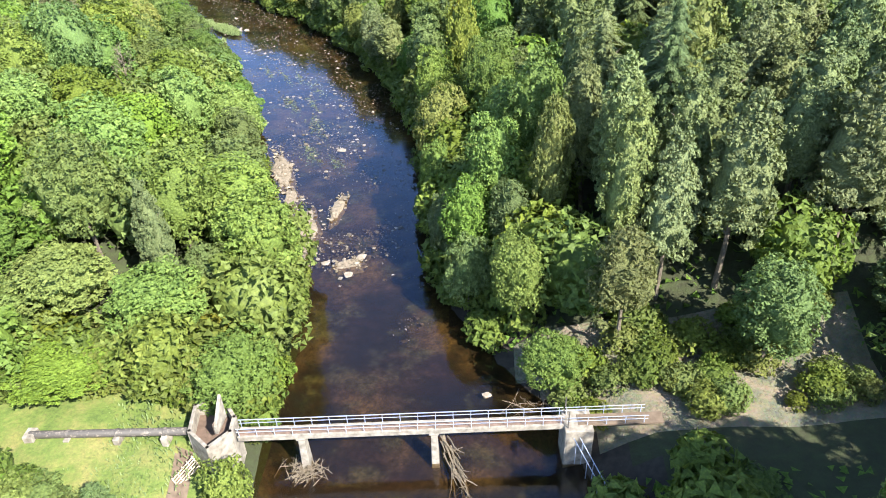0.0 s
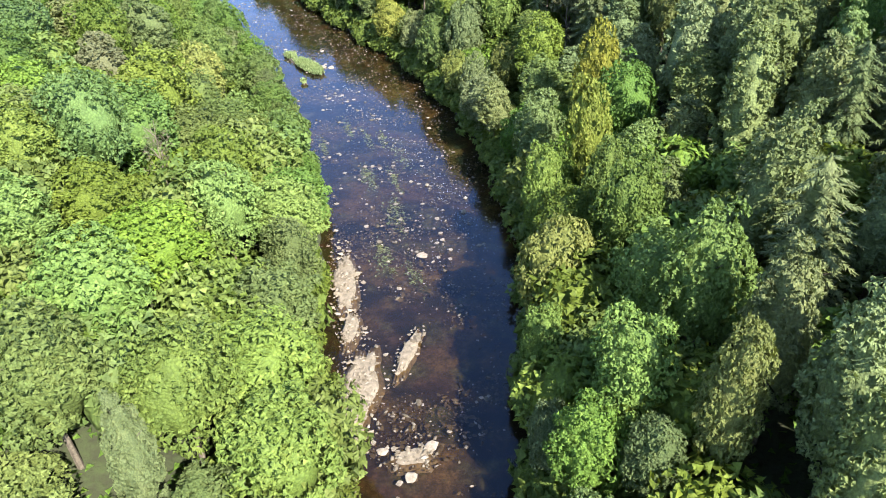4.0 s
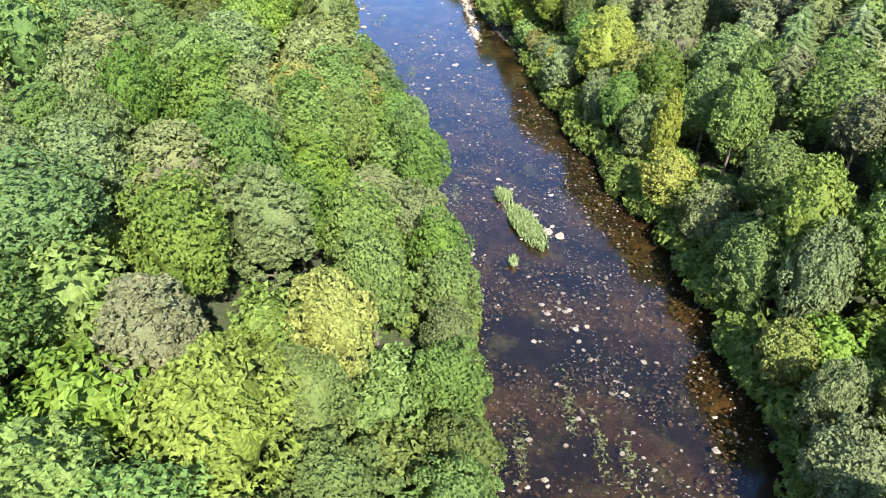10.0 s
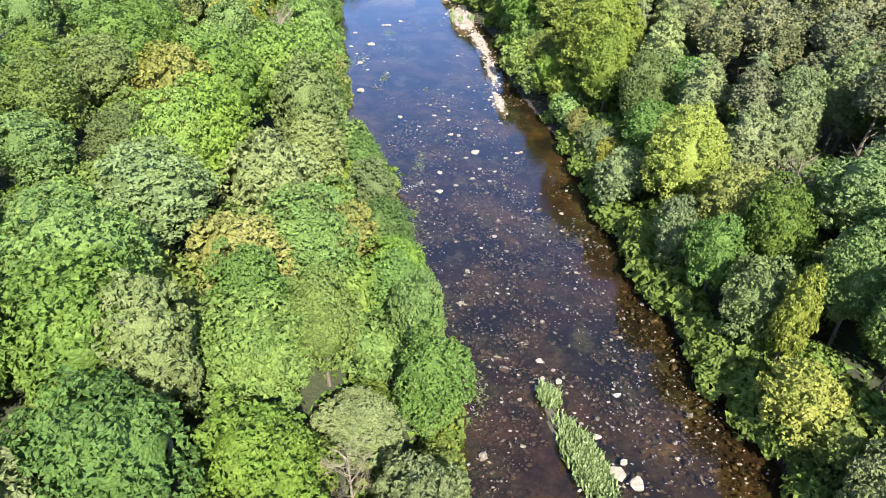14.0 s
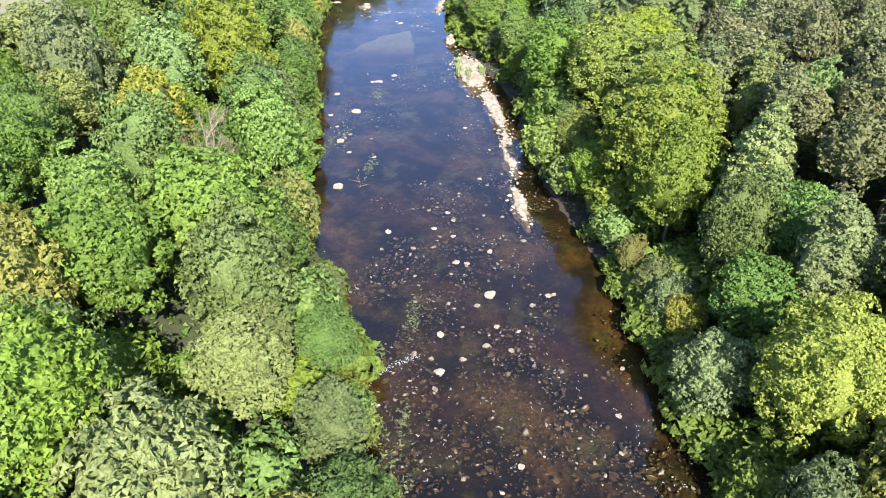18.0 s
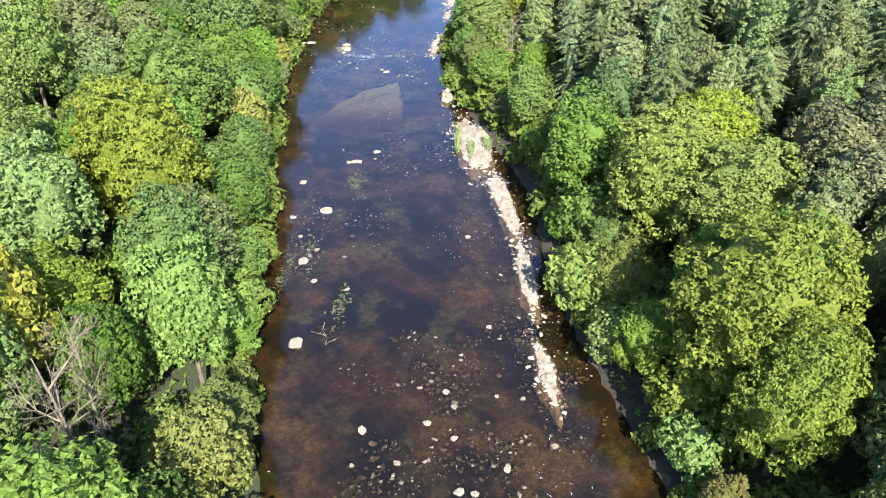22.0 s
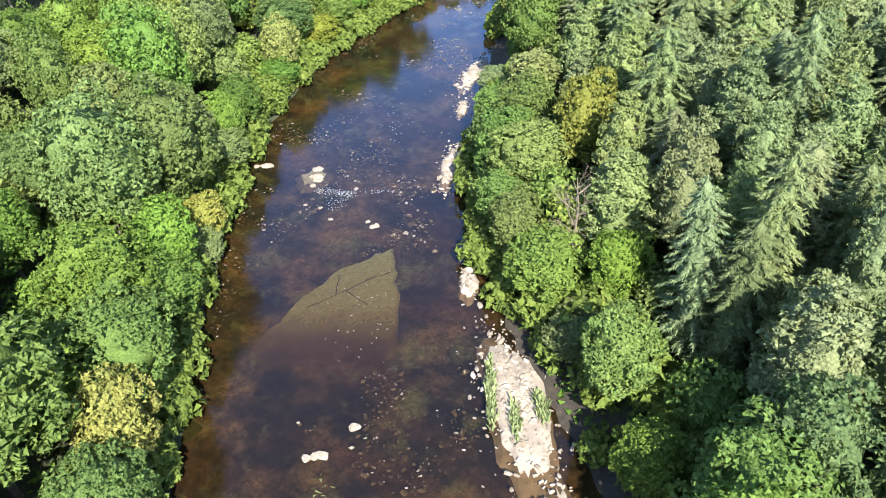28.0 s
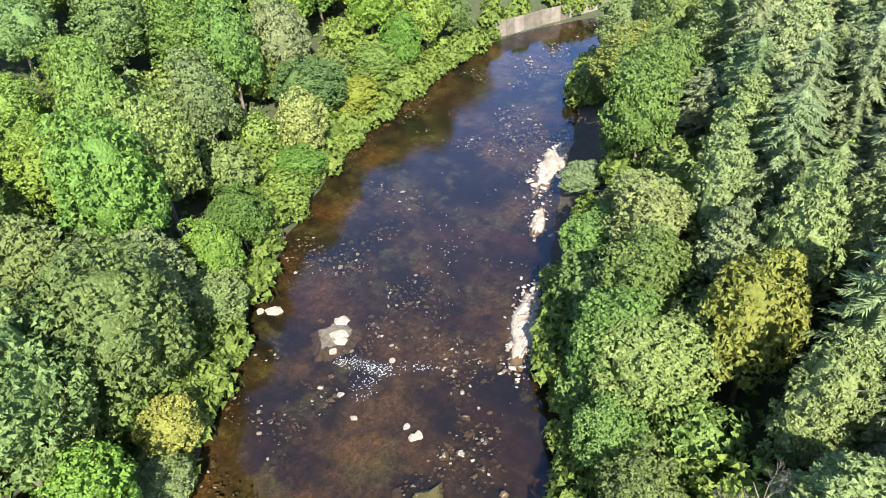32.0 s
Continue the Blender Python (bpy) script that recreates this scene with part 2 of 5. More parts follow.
BRACKEN, gn, gl, gb = material("dry_bracken_and_earth", 0.95)
g1, g2 = noise_node(gn, gl, 0.35, 6.0, 0.7), noise_node(gn, gl, 2.5, 8.0, 0.7)
gr = ramp(gn, ((0.34, (0.03, 0.04, 0.012)), (0.5, (0.09, 0.085, 0.028)), (0.62, (0.15, 0.105, 0.06)), (0.75, (0.1, 0.11, 0.03))))
gl.new(g1.outputs[0], gr.inputs[0])
gl.new(mixer(gn, gl, gr.outputs[0], g2.outputs[1], 0.12), gb.inputs["Base Color"])
bump(gn, gl, gb, g2.outputs[0], 1.0, 0.4)

BED, gn, gl, gb = material("peaty_river_bed", 0.9)
g1, g2, g3 = noise_node(gn, gl, 0.085, 5.0, 0.62), noise_node(gn, gl, 0.7, 7.0, 0.72), noise_node(gn, gl, 0.16, 6.0, 0.66)
g4 = noise_node(gn, gl, 1.0, 4.0, 0.6)
flow = gn.new("ShaderNodeMapping")
flow.inputs["Rotation"].default_value, flow.inputs["Scale"].default_value = (0, 0, radians(-122)), (0.03, 0.11, 0.05)
gl.new(gn.new("ShaderNodeTexCoord").outputs["Object"], flow.inputs[0])
gl.new(flow.outputs[0], g4.inputs["Vector"])
gr = ramp(gn, ((0.36, (0.004, 0.005, 0.009)), (0.48, (0.013, 0.011, 0.01)), (0.57, (0.052, 0.038, 0.02)), (0.65, (0.105, 0.072, 0.032)), (0.78, (0.085, 0.08, 0.042))))
gl.new(g1.outputs[0], gr.inputs[0])
alg = ramp(gn, ((0.53, (0.0, 0.0, 0.0)), (0.64, (0.85, 0.85, 0.85))))
gl.new(g3.outputs[0], alg.inputs[0])
base = mixer(gn, gl, gr.outputs[0], (0.07, 0.078, 0.034), alg.outputs[0])
red = ramp(gn, ((0.48, (0.0, 0.0, 0.0)), (0.68, (0.6, 0.6, 0.6))))
gl.new(g4.outputs[0], red.inputs[0])
base = mixer(gn, gl, base, (0.07, 0.036, 0.022), red.outputs[0])
mot = ramp(gn, ((0.3, (0.42, 0.42, 0.44)), (0.7, (1.5, 1.5, 1.45))))
gl.new(g2.outputs[0], mot.inputs[0])
base = mixer(gn, gl, base, mot.outputs[0], 1.0, "MULTIPLY")
for size, lo, hi in ((1.7, 0.65, 1.3), (4.5, 0.6, 1.35)):
    vor = gn.new("ShaderNodeTexVoronoi")
    vor.inputs["Scale"].default_value = size
    gl.new(gn.new("ShaderNodeTexCoord").outputs["Object"], vor.inputs["Vector"])
    cell = ramp(gn, ((0.0, (lo, lo, lo)), (1.0, (hi, hi, hi))))
    gl.new(vor.outputs["Color"], cell.inputs[0])
    base = mixer(gn, gl, base, cell.outputs[0], 1.0, "MULTIPLY")
gl.new(base, gb.inputs["Base Color"])

# a bedrock slab that sinks into the bed at its lower end: pale and algae-green above, orange-brown below
SLAB, gn, gl, gb = material("submerged_bedrock", 0.9)
g1, g2 = noise_node(gn, gl, 0.3, 6.0, 0.65), noise_node(gn, gl, 2.2, 5.0, 0.6)
tc, part_xyz, down = gn.new("ShaderNodeTexCoord"), gn.new("ShaderNodeSeparateXYZ"), gn.new("ShaderNodeMath")
gl.new(tc.outputs["Object"], part_xyz.inputs[0])
down.operation = "MULTIPLY_ADD"
gl.new(g1.outputs[0], down.inputs[0])
down.inputs[1].default_value = 7.0
gl.new(part_xyz.outputs["X"], down.inputs[2])
span = gn.new("ShaderNodeMapRange")
span.inputs[1].default_value, span.inputs[2].default_value = -11.0, 17.0
gl.new(down.outputs[0], span.inputs[0])
gr = ramp(gn, ((0.0, (0.19, 0.215, 0.125)), (0.45, (0.17, 0.165, 0.085)), (0.7, (0.13, 0.085, 0.032)), (1.0, (0.07, 0.04, 0.02))))
gl.new(span.outputs[0], gr.inputs[0])
g3 = ramp(gn, ((0.3, (0.7, 0.7, 0.7)), (0.7, (1.2, 1.2, 1.2))))
gl.new(g2.outputs[0], g3.inputs[0])
gl.new(mixer(gn, gl, gr.outputs[0], g3.outputs[0], 1.0, "MULTIPLY"), gb.inputs["Base Color"])
bump(gn, gl, gb, g2.outputs[0], 0.4, 0.1)
rim = gn.new("ShaderNodeMapRange")
rim.interpolation_type = "SMOOTHSTEP"
rim.inputs[1].default_value, rim.inputs[2].default_value, rim.inputs[3].default_value, rim.inputs[4].default_value = 0.4, 0.95, 0.92, 0.0
gl.new(span.outputs[0], rim.inputs[0])
clear, fade = gn.new("ShaderNodeBsdfTransparent"), gn.new("ShaderNodeMixShader")
gl.new(rim.outputs[0], fade.inputs[0])
gl.new(clear.outputs[0], fade.inputs[1])
gl.new(gb.outputs[0], fade.inputs[2])
gl.new(fade.outputs[0], gn["Material Output"].inputs[0])
CRACK = stone_material("dark_crack", (0.02, 0.016, 0.01), (0.05, 0.04, 0.025))

# water: a clear brown film over the bed, glossy by Fresnel, with small ripples
WATER, gn, gl, gb = material("peaty_water", 0.03)
gn.remove(gb)
tr, gloss, mixs, fr = gn.new("ShaderNodeBsdfTransparent"), gn.new("ShaderNodeBsdfGlossy"), gn.new("ShaderNodeMixShader"), gn.new("ShaderNodeLayerWeight")
tr.inputs[0].default_value = (0.55, 0.475, 0.345, 1)
gloss.inputs["Roughness"].default_value = 0.05
# blue put into the gloss colour to deepen the reflected sky
gloss.inputs["Color"].default_value = (0.62, 0.74, 1.0, 1)
fr.inputs[0].default_value = 0.5
r1, r2 = noise_node(gn, gl, 1.3, 4.0, 0.6), noise_node(gn, gl, 0.12, 3.0)
mul = gn.new("ShaderNodeMath")
mul.operation = "MULTIPLY"
gl.new(r1.outputs[0], mul.inputs[0])
gl.new(r2.outputs[0], mul.inputs[1])
bp = gn.new("ShaderNodeBump")
bp.inputs["Strength"].default_value, bp.inputs["Distance"].default_value = 0.35, 0.1
gl.new(mul.outputs[0], bp.inputs["Height"])
for k in (gloss, fr):
    gl.new(bp.outputs[0], k.inputs["Normal"])
power, scale5 = gn.new("ShaderNodeMath"), gn.new("ShaderNodeMath")
power.operation, scale5.operation = "POWER", "MULTIPLY_ADD"
power.inputs[1].default_value, scale5.inputs[1].default_value, scale5.inputs[2].default_value = 3.1, 0.62, 0.034
gl.new(fr.outputs["Facing"], power.inputs[0])
gl.new(power.outputs[0], scale5.inputs[0])
gl.new(scale5.outputs[0], mixs.inputs[0])
gl.new(tr.outputs[0], mixs.inputs[1])
gl.new(gloss.outputs[0], mixs.inputs[2])
gl.new(mixs.outputs[0], gn["Material Output"].inputs[0])
FOAM, gn, gl, gb = material("foam", 0.6)
gb.inputs["Base Color"].default_value = (0.3, 0.31, 0.31, 1)

# ---- the plan: the river's two edges, from the bridge upstream ----
LEFT = [(-21.5, -64), (-23.5, 16), (-26.5, 58), (-27, 80), (-28.5, 93), (-36.5, 109), (-41.5, 126), (-47.5, 142), (-56.5, 161), (-67.5, 184),
        (-82.5, 203), (-96.5, 222), (-117.5, 244), (-137.5, 268), (-157.5, 284), (-171.5, 301), (-186.5, 322), (-208.5, 350), (-225.5, 375), (-236.5, 394),
        (-247.5, 424), (-250.5, 446), (-250.5, 476), (-240.5, 497), (-219.5, 518), (-187.5, 544), (-117.5, 586)]
RIGHT = [(18.3, -63), (16.3, 17), (12.3, 57), (5.3, 70), (0.3, 78), (-4.7, 89), (-7.2, 104), (-8.2, 124), (-11.2, 147), (-19.7, 171),
        (-33.7, 200), (-48.7, 225), (-70.7, 249), (-91.7, 277), (-109.7, 299), (-133.7, 325), (-151.7, 352), (-169.7, 369), (-183.7, 385), (-195.7, 405),
        (-205.7, 425), (-215.7, 454), (-222.7, 475), (-217.7, 489), (-198.7, 509), (-173.7, 527), (-105.7, 569)]


def along(line, step):
    """Points at even steps on a smooth curve through a line's corners."""
    p = np.array(line, float)
    out = []
    for i in range(len(p) - 1):
        a, b, c, d = p[max(i - 1, 0)], p[i], p[i + 1], p[min(i + 2, len(p) - 1)]
        k = max(2, int(np.hypot(*(c - b)) / step))
        for s in np.arange(k) / k:
            out.append(0.5 * (2 * b + (c - a) * s + (2 * a - 5 * b + 4 * c - d) * s * s + (3 * b - a - 3 * c + d) * s ** 3))
    return np.array(out + [p[-1]])


EDGE_L, EDGE_R = along(LEFT, 4.0), along(RIGHT, 4.0)


def near(pts, line):
    """Signed distance of points to a bank line (positive on its left as one goes upstream), and the index of the nearest bit."""
    pts = np.atleast_2d(np.asarray(pts, float))
    best, sign, idx = np.full(len(pts), 1e9), np.ones(len(pts)), np.zeros(len(pts), int)
    for i in range(len(line) - 1):
        a, ab = line[i], line[i + 1] - line[i]
        s = np.clip(((pts - a) @ ab) / (ab @ ab), 0, 1)
        v = pts - a - s[:, None] * ab
        d = np.hypot(v[:, 0], v[:, 1])
        hit = d < best
        best[hit], idx[hit] = d[hit], i
        sign[hit] = np.sign(ab[0] * v[hit, 1] - ab[1] * v[hit, 0] + 1e-9)
    return best * sign, idx


def bank_distance(pts):
    """Metres outside the river: positive on either bank, negative in the stream; and whether on the left bank."""
    dl, dr = near(pts, EDGE_L)[0], -near(pts, EDGE_R)[0]
    return np.maximum(dl, dr), dl > dr


def smooth(x, a, b):
    s = np.clip((x - a) / (b - a), 0, 1)
    return s * s * (3 - 2 * s)


def height(x, y):
    """The ground's height: the bed below the water, steep banks, then a slow rise."""
    x, y = np.atleast_1d(np.asarray(x, float)), np.atleast_1d(np.asarray(y, float))
    d, left = bank_distance(np.stack([x, y], 1))
    wob = 0.5 * np.sin(x * 0.31 + y * 0.17) * np.sin(y * 0.27 - x * 0.11)
    bank = 4.6 * smooth(d, -0.5, 9) + 0.06 * np.maximum(d - 6, 0) + wob * smooth(d, 1, 10)
    slope = np.where(left, 0.31, 0.25 - 0.15 * smooth(y, 140, 230)) * smooth(y, 64, 92)
    bank = bank + slope * 42 * smooth(d, 4, 48) * (d > 0)
    bank = np.minimum(bank, 21 + 0.01 * d)
    bed = -0.85 * smooth(-d, 0, 4.5) + 0.30 * np.sin(x * 0.23 + 1.3 * np.sin(y * 0.11)) * np.sin(y * 0.19 + x * 0.07) * smooth(-d, 2, 6) - 0.05
    return np.where(d > 0, bank, bed)


def ground_at(x, y):
    """The ground's height at one place, from the sheet."""
    i, j = (min(max(x, -429), 169) + 430) / STEP, (min(max(y, -89), 699) + 90) / STEP
    a, b = int(i), int(j)
    u, v = i - a, j - b
    return float((HEIGHTS[b, a] * (1 - u) + HEIGHTS[b, a + 1] * u) * (1 - v) + (HEIGHTS[b + 1, a] * (1 - u) + HEIGHTS[b + 1, a + 1] * u) * v)


# ---- builders ----
def mesh_of(name, verts, faces, mat, smooth_shade=False):
    me = bpy.data.meshes.new(name)
    me.from_pydata([tuple(v) for v in verts], [], [tuple(f) for f in faces])
    for m in (mat if isinstance(mat, (list, tuple)) else [mat]):
        me.materials.append(m)
    if smooth_shade:
        me.polygons.foreach_set("use_smooth", [True] * len(me.polygons))
    me.update()
    return me


def part(name, bm, mat, parent=None, label=""):
    """Links a bmesh as one mesh object under a thing or under a part."""
    me = bpy.data.meshes.new(name)
    bm.to_mesh(me)
    bm.free()
    me.materials.append(mat)
    ob = new(name, me)
    ob.parent = parent
    return tagged(ob, label)


def child(name, me, parent, m=None, label=""):
    ob = new(name, me)
    ob.parent = parent
    if m is not None:
        ob.matrix_basis = m
    return tagged(ob, label)


def box(bm, cx, cy, cz, sx, sy, sz, rot=None, bevel=0.0):
    made = bmesh.ops.create_cube(bm, size=1.0)["verts"]
    m = Matrix.Translation((cx, cy, cz)) @ (rot or Matrix()) @ Matrix.Diagonal((sx, sy, sz, 1))
    bmesh.ops.transform(bm, matrix=m, verts=made)
    if bevel:
        edges = list({e for v in made for e in v.link_edges})
        bmesh.ops.bevel(bm, geom=edges, offset=bevel, segments=1, affect="EDGES")


def tube(verts, faces, a, b, r0, r1, sides=5):
    """A tapered bar between two points, added to lists."""
    a, b = Vector(a), Vector(b)
    q = (b - a).to_track_quat("Z", "Y")
    k = len(verts)
    for p, r in ((a, r0), (b, r1)):
        for i in range(sides):
            w = 2 * math.pi * i / sides
            verts.append(p + q @ Vector((r * math.cos(w), r * math.sin(w), 0)))
    for i in range(sides):
        j = (i + 1) % sides
        faces.append((k + i, k + j, k + sides + j, k + sides + i))
    faces.append(tuple(k + sides + i for i in range(sides)))


def clumps(rng, centres, normals, length, width, droop=0.12):
    """Leaf sprays: one uneven triangle to each centre, lying roughly across its normal."""
    n = len(centres)
    nn = normals / np.linalg.norm(normals, axis=1, keepdims=True)
    t = rng.normal(size=(n, 3))
    t -= (t * nn).sum(1, keepdims=True) * nn
    t /= np.linalg.norm(t, axis=1, keepdims=True)
    s = np.cross(nn, t)
    ln, wd = length * rng.uniform(0.65, 1.3, (n, 1)), width * rng.uniform(0.65, 1.3, (n, 1))
    v = np.empty((n, 3, 3))
    v[:, 0] = centres - t * ln * 0.4 - s * wd * rng.uniform(0.3, 0.7, (n, 1))
    v[:, 1] = centres - t * ln * rng.uniform(0.1, 0.5, (n, 1)) + s * wd * rng.uniform(0.3, 0.7, (n, 1))
    v[:, 2] = centres + t * ln * 0.6 - nn * ln * droop
    return v.reshape(-1, 3)


def leaf_mesh(name, v, mat, hull=None, sides=3):
    """A mesh of loose leaves (triangles or strips of four corners), and of an inner mass (points and triangles) if given."""
    me = bpy.data.meshes.new(name)
    n = len(v) // sides
    hv, hf = hull if hull is not None else (np.zeros((0, 3)), np.zeros((0, 3), int))
    me.vertices.add(len(v) + len(hv))
    me.vertices.foreach_set("co", np.concatenate([v, hv]).astype(np.float32).ravel())
    me.loops.add(sides * n + 3 * len(hf))
    me.loops.foreach_set("vertex_index", np.concatenate([np.arange(sides * n), (hf + len(v)).ravel()]).astype(np.int32))
    me.polygons.add(n + len(hf))
    me.polygons.foreach_set("loop_start", np.concatenate([np.arange(0, sides * n, sides), sides * n + np.arange(0, 3 * len(hf), 3)]).astype(np.int32))
    if len(hf):
        me.polygons.foreach_set("use_smooth", np.concatenate([np.zeros(n, bool), np.ones(len(hf), bool)]))
    me.materials.append(mat)
    me.update(calc_edges=True)
    return me


def unit(rng, n, low=-1.0):
    z = rng.uniform(low, 1, n)
    a = rng.uniform(0, 2 * math.pi, n)
    r = np.sqrt(1 - z * z)
    return np.stack([r * np.cos(a), r * np.sin(a), z], 1)


def sphere(subdivisions):
    bm = bmesh.new()
    bmesh.ops.create_icosphere(bm, subdivisions=subdivisions, radius=1.0)
    v, f = np.array([x.co[:] for x in bm.verts]), np.array([[x.index for x in q.verts] for q in bm.faces])
    bm.free()
    return v, f


SHELL, COARSE = sphere(3), sphere(2)


def broad_crown(seed, radius, depth, base, lobes, leaves, size, tilt=0.35, pointed=0.0, swell=0.12, narrow=0.75):
    """A broadleaf crown: an uneven dome of overlapping leafy lobes, each covered with small sprays, round an inner mass of leaves."""
    rng = np.random.default_rng(seed)
    k = np.arange(lobes) + 0.5
    limbs, might = unit(rng, 11, -0.7), rng.uniform(0.3, 1.0, 11)
    z = 1 - 1.72 * k / lobes
    a = k * 2.39996 + rng.normal(size=lobes) * 0.25

    def reach(a, z):
        w = np.sqrt(np.clip(1 - z * z, 0, 1))
        d = np.stack([w * np.cos(a), w * np.sin(a), z], 1)
        limb = np.clip((d @ limbs.T - 0.55) / 0.45, 0, 1) ** 0.7 * might
        return 0.84 + 0.34 * limb.max(1) + swell * np.sin(2 * a + seed) * w

    def place(d, r, k):
        p = d * r[:, None] * np.array([radius, radius, depth * 0.5]) * k
        p[:, :2] *= (1 - pointed * np.clip(p[:, 2:] / depth + 0.45, 0, 1))
        return p + np.array([0, 0, base + depth * 0.5])

    w = np.sqrt(1 - z * z)
    d = np.stack([w * np.cos(a), w * np.sin(a), z], 1)
    c = place(d, reach(a, z) + rng.normal(size=lobes) * 0.09, 0.8)
    lr = radius * math.sqrt(4.7 / lobes) * rng.uniform(0.65, 1.3, lobes) * (1 - 0.5 * pointed * np.clip((c[:, 2] - base) / depth, 0, 1))
    pick = rng.integers(0, lobes, int(leaves * 3.4))
    q = unit(rng, len(pick))
    keep = (q * d[pick]).sum(1) + 0.3 * q[:, 2] > -0.05
    pick, q = pick[keep], q[keep]
    p = c[pick] + q * (lr[pick] * rng.uniform(0.78, 1.15, len(pick)))[:, None] * np.array([1, 1, narrow])
    gap = np.linalg.norm((p[:, None] - c[None]) / np.array([1, 1, narrow]), axis=2) / lr[None]
    gap[np.arange(len(p)), pick] = 9
    keep = np.flatnonzero(gap.min(1) > 0.74)[:leaves]
    p, q, pick = p[keep], q[keep], pick[keep]
    nrm = q * 0.75 + d[pick] * 0.1 + rng.normal(size=p.shape) * tilt + np.array([0, 0, 0.35])
    masses = []
    for v, f in (SHELL, COARSE):
        f = f[v[f][:, :, 2].mean(1) > -0.7]
        m = place(v, reach(np.arctan2(v[:, 1], v[:, 0]), v[:, 2]) * rng.uniform(0.9, 1.1, len(v)), 0.7)
        masses.append((m, f))
    return clumps(rng, p, nrm, size, size * 0.85), masses[0], masses[1]


def conifer_crown(seed, radius, tall, base, tiers, per, droop=0.3, spray=0.6, width=0.075, taper=0.7):
    """A conifer: tiers of drooping boughs, each a flat fan of fine sprays set herringbone, narrowing to a leader, round a dark core."""
    rng = np.random.default_rng(seed)
    cs, ts = [], []
    for i in range(tiers):
        f = i / (tiers - 1)
        z = base + (tall - base) * f
        r = radius * (1 - f) ** taper * rng.uniform(0.8, 1.12) + 0.25
        m = max(5, int(per * (1 - 0.45 * f)))
        off = rng.uniform(0, 6.3)
        for b in range(m):
            a = off + 2 * math.pi * b / m + rng.normal() * 0.18
            rb, zb = r * rng.uniform(0.5, 1.3), z + rng.normal() * 0.7
            k = max(1, int(rb / 0.3))
            for q in range(k + 1):
                s = 0.35 + 0.65 * q / max(k, 1)
                for turn in ((-0.85, 0.85) if q < k else (-0.45, 0.0, 0.45)):
                    w = a + turn + rng.normal() * 0.2
                    cs.append((math.cos(a) * rb * s, math.sin(a) * rb * s, zb + 0.12 * rb - droop * rb * s ** 1.6 + rng.normal() * 0.06))
                    ts.append((math.cos(w), math.sin(w), -droop * 0.9 * s - 0.05))
    cs, ts = np.array(cs), np.array(ts)
    ts /= np.linalg.norm(ts, axis=1, keepdims=True)
    n = len(cs)
    s = np.cross(ts, np.array([0, 0, 1.0]) + rng.normal(size=(n, 3)) * 0.22)
    s /= np.linalg.norm(s, axis=1, keepdims=True)
    ln, wd = spray * rng.uniform(0.6, 1.35, (n, 1)), width * rng.uniform(0.7, 1.3, (n, 1))
    v = np.empty((n, 3, 3))
    v[:, 0], v[:, 1] = cs + s * wd, cs - s * wd
    v[:, 2] = cs + ts * ln - np.array([0, 0, 0.05])
    hv, hf, sides, levels = [], [], 14, max(6, int(tiers * 0.7))
    for k in range(levels + 1):
        f = k / levels
        z = base + (tall - base) * f
        for lip in (0, 1):
            r = radius * (1 - f) ** taper * (0.66 if lip == 0 else 0.34) + 0.1
            for q in range(sides):
                a = 2 * math.pi * q / sides + k * 0.9
                g = r * rng.uniform(0.6, 1.2)
                hv.append((math.cos(a) * g, math.sin(a) * g, z - (0.35 * r if lip == 0 else -0.25 * (tall - base) / levels)))
    for k in range(2 * levels + 1):
        for q in range(sides):
            w = (q + 1) % sides
            hf += [(k * sides + q, k * sides + w, (k + 1) * sides + w), (k * sides + q, (k + 1) * sides + w, (k + 1) * sides + q)]
    core = np.array(hv), np.array(hf)
    return v.reshape(-1, 3), core, core


def trunk_mesh(seed, tall, r, mat, limbs=5, spread=2.0, start=0.35):
    """A tapered, slightly bent trunk with limbs."""
    rng = random.Random(seed)
    v, f = [], []
    pts = [Vector((0, 0, -0.6))]
    for i in range(1, 5):
        pts.append(Vector((rng.uniform(-0.25, 0.25) * i * 0.4, rng.uniform(-0.25, 0.25) * i * 0.4, tall * i / 4)))
    for i in range(4):
        tube(v, f, pts[i], pts[i + 1], r * (1 - 0.22 * i), r * (1 - 0.22 * (i + 1)), 6)
    for i in range(limbs):
        s = start + (0.95 - start) * i / max(limbs, 1)
        p = pts[min(3, int(s * 4))].lerp(pts[min(4, int(s * 4) + 1)], s * 4 % 1)
        a = rng.uniform(0, 6.3)
        m = p + Vector((math.cos(a), math.sin(a), 0.9)) * spread * 0.5
        e = m + Vector((math.cos(a + 0.3), math.sin(a + 0.3), 0.7)) * spread * 0.6
        tube(v, f, p, m, r * 0.38, r * 0.25, 4)
        tube(v, f, m, e, r * 0.25, r * 0.07, 4)
    return mesh_of("trunk", v, f, mat)


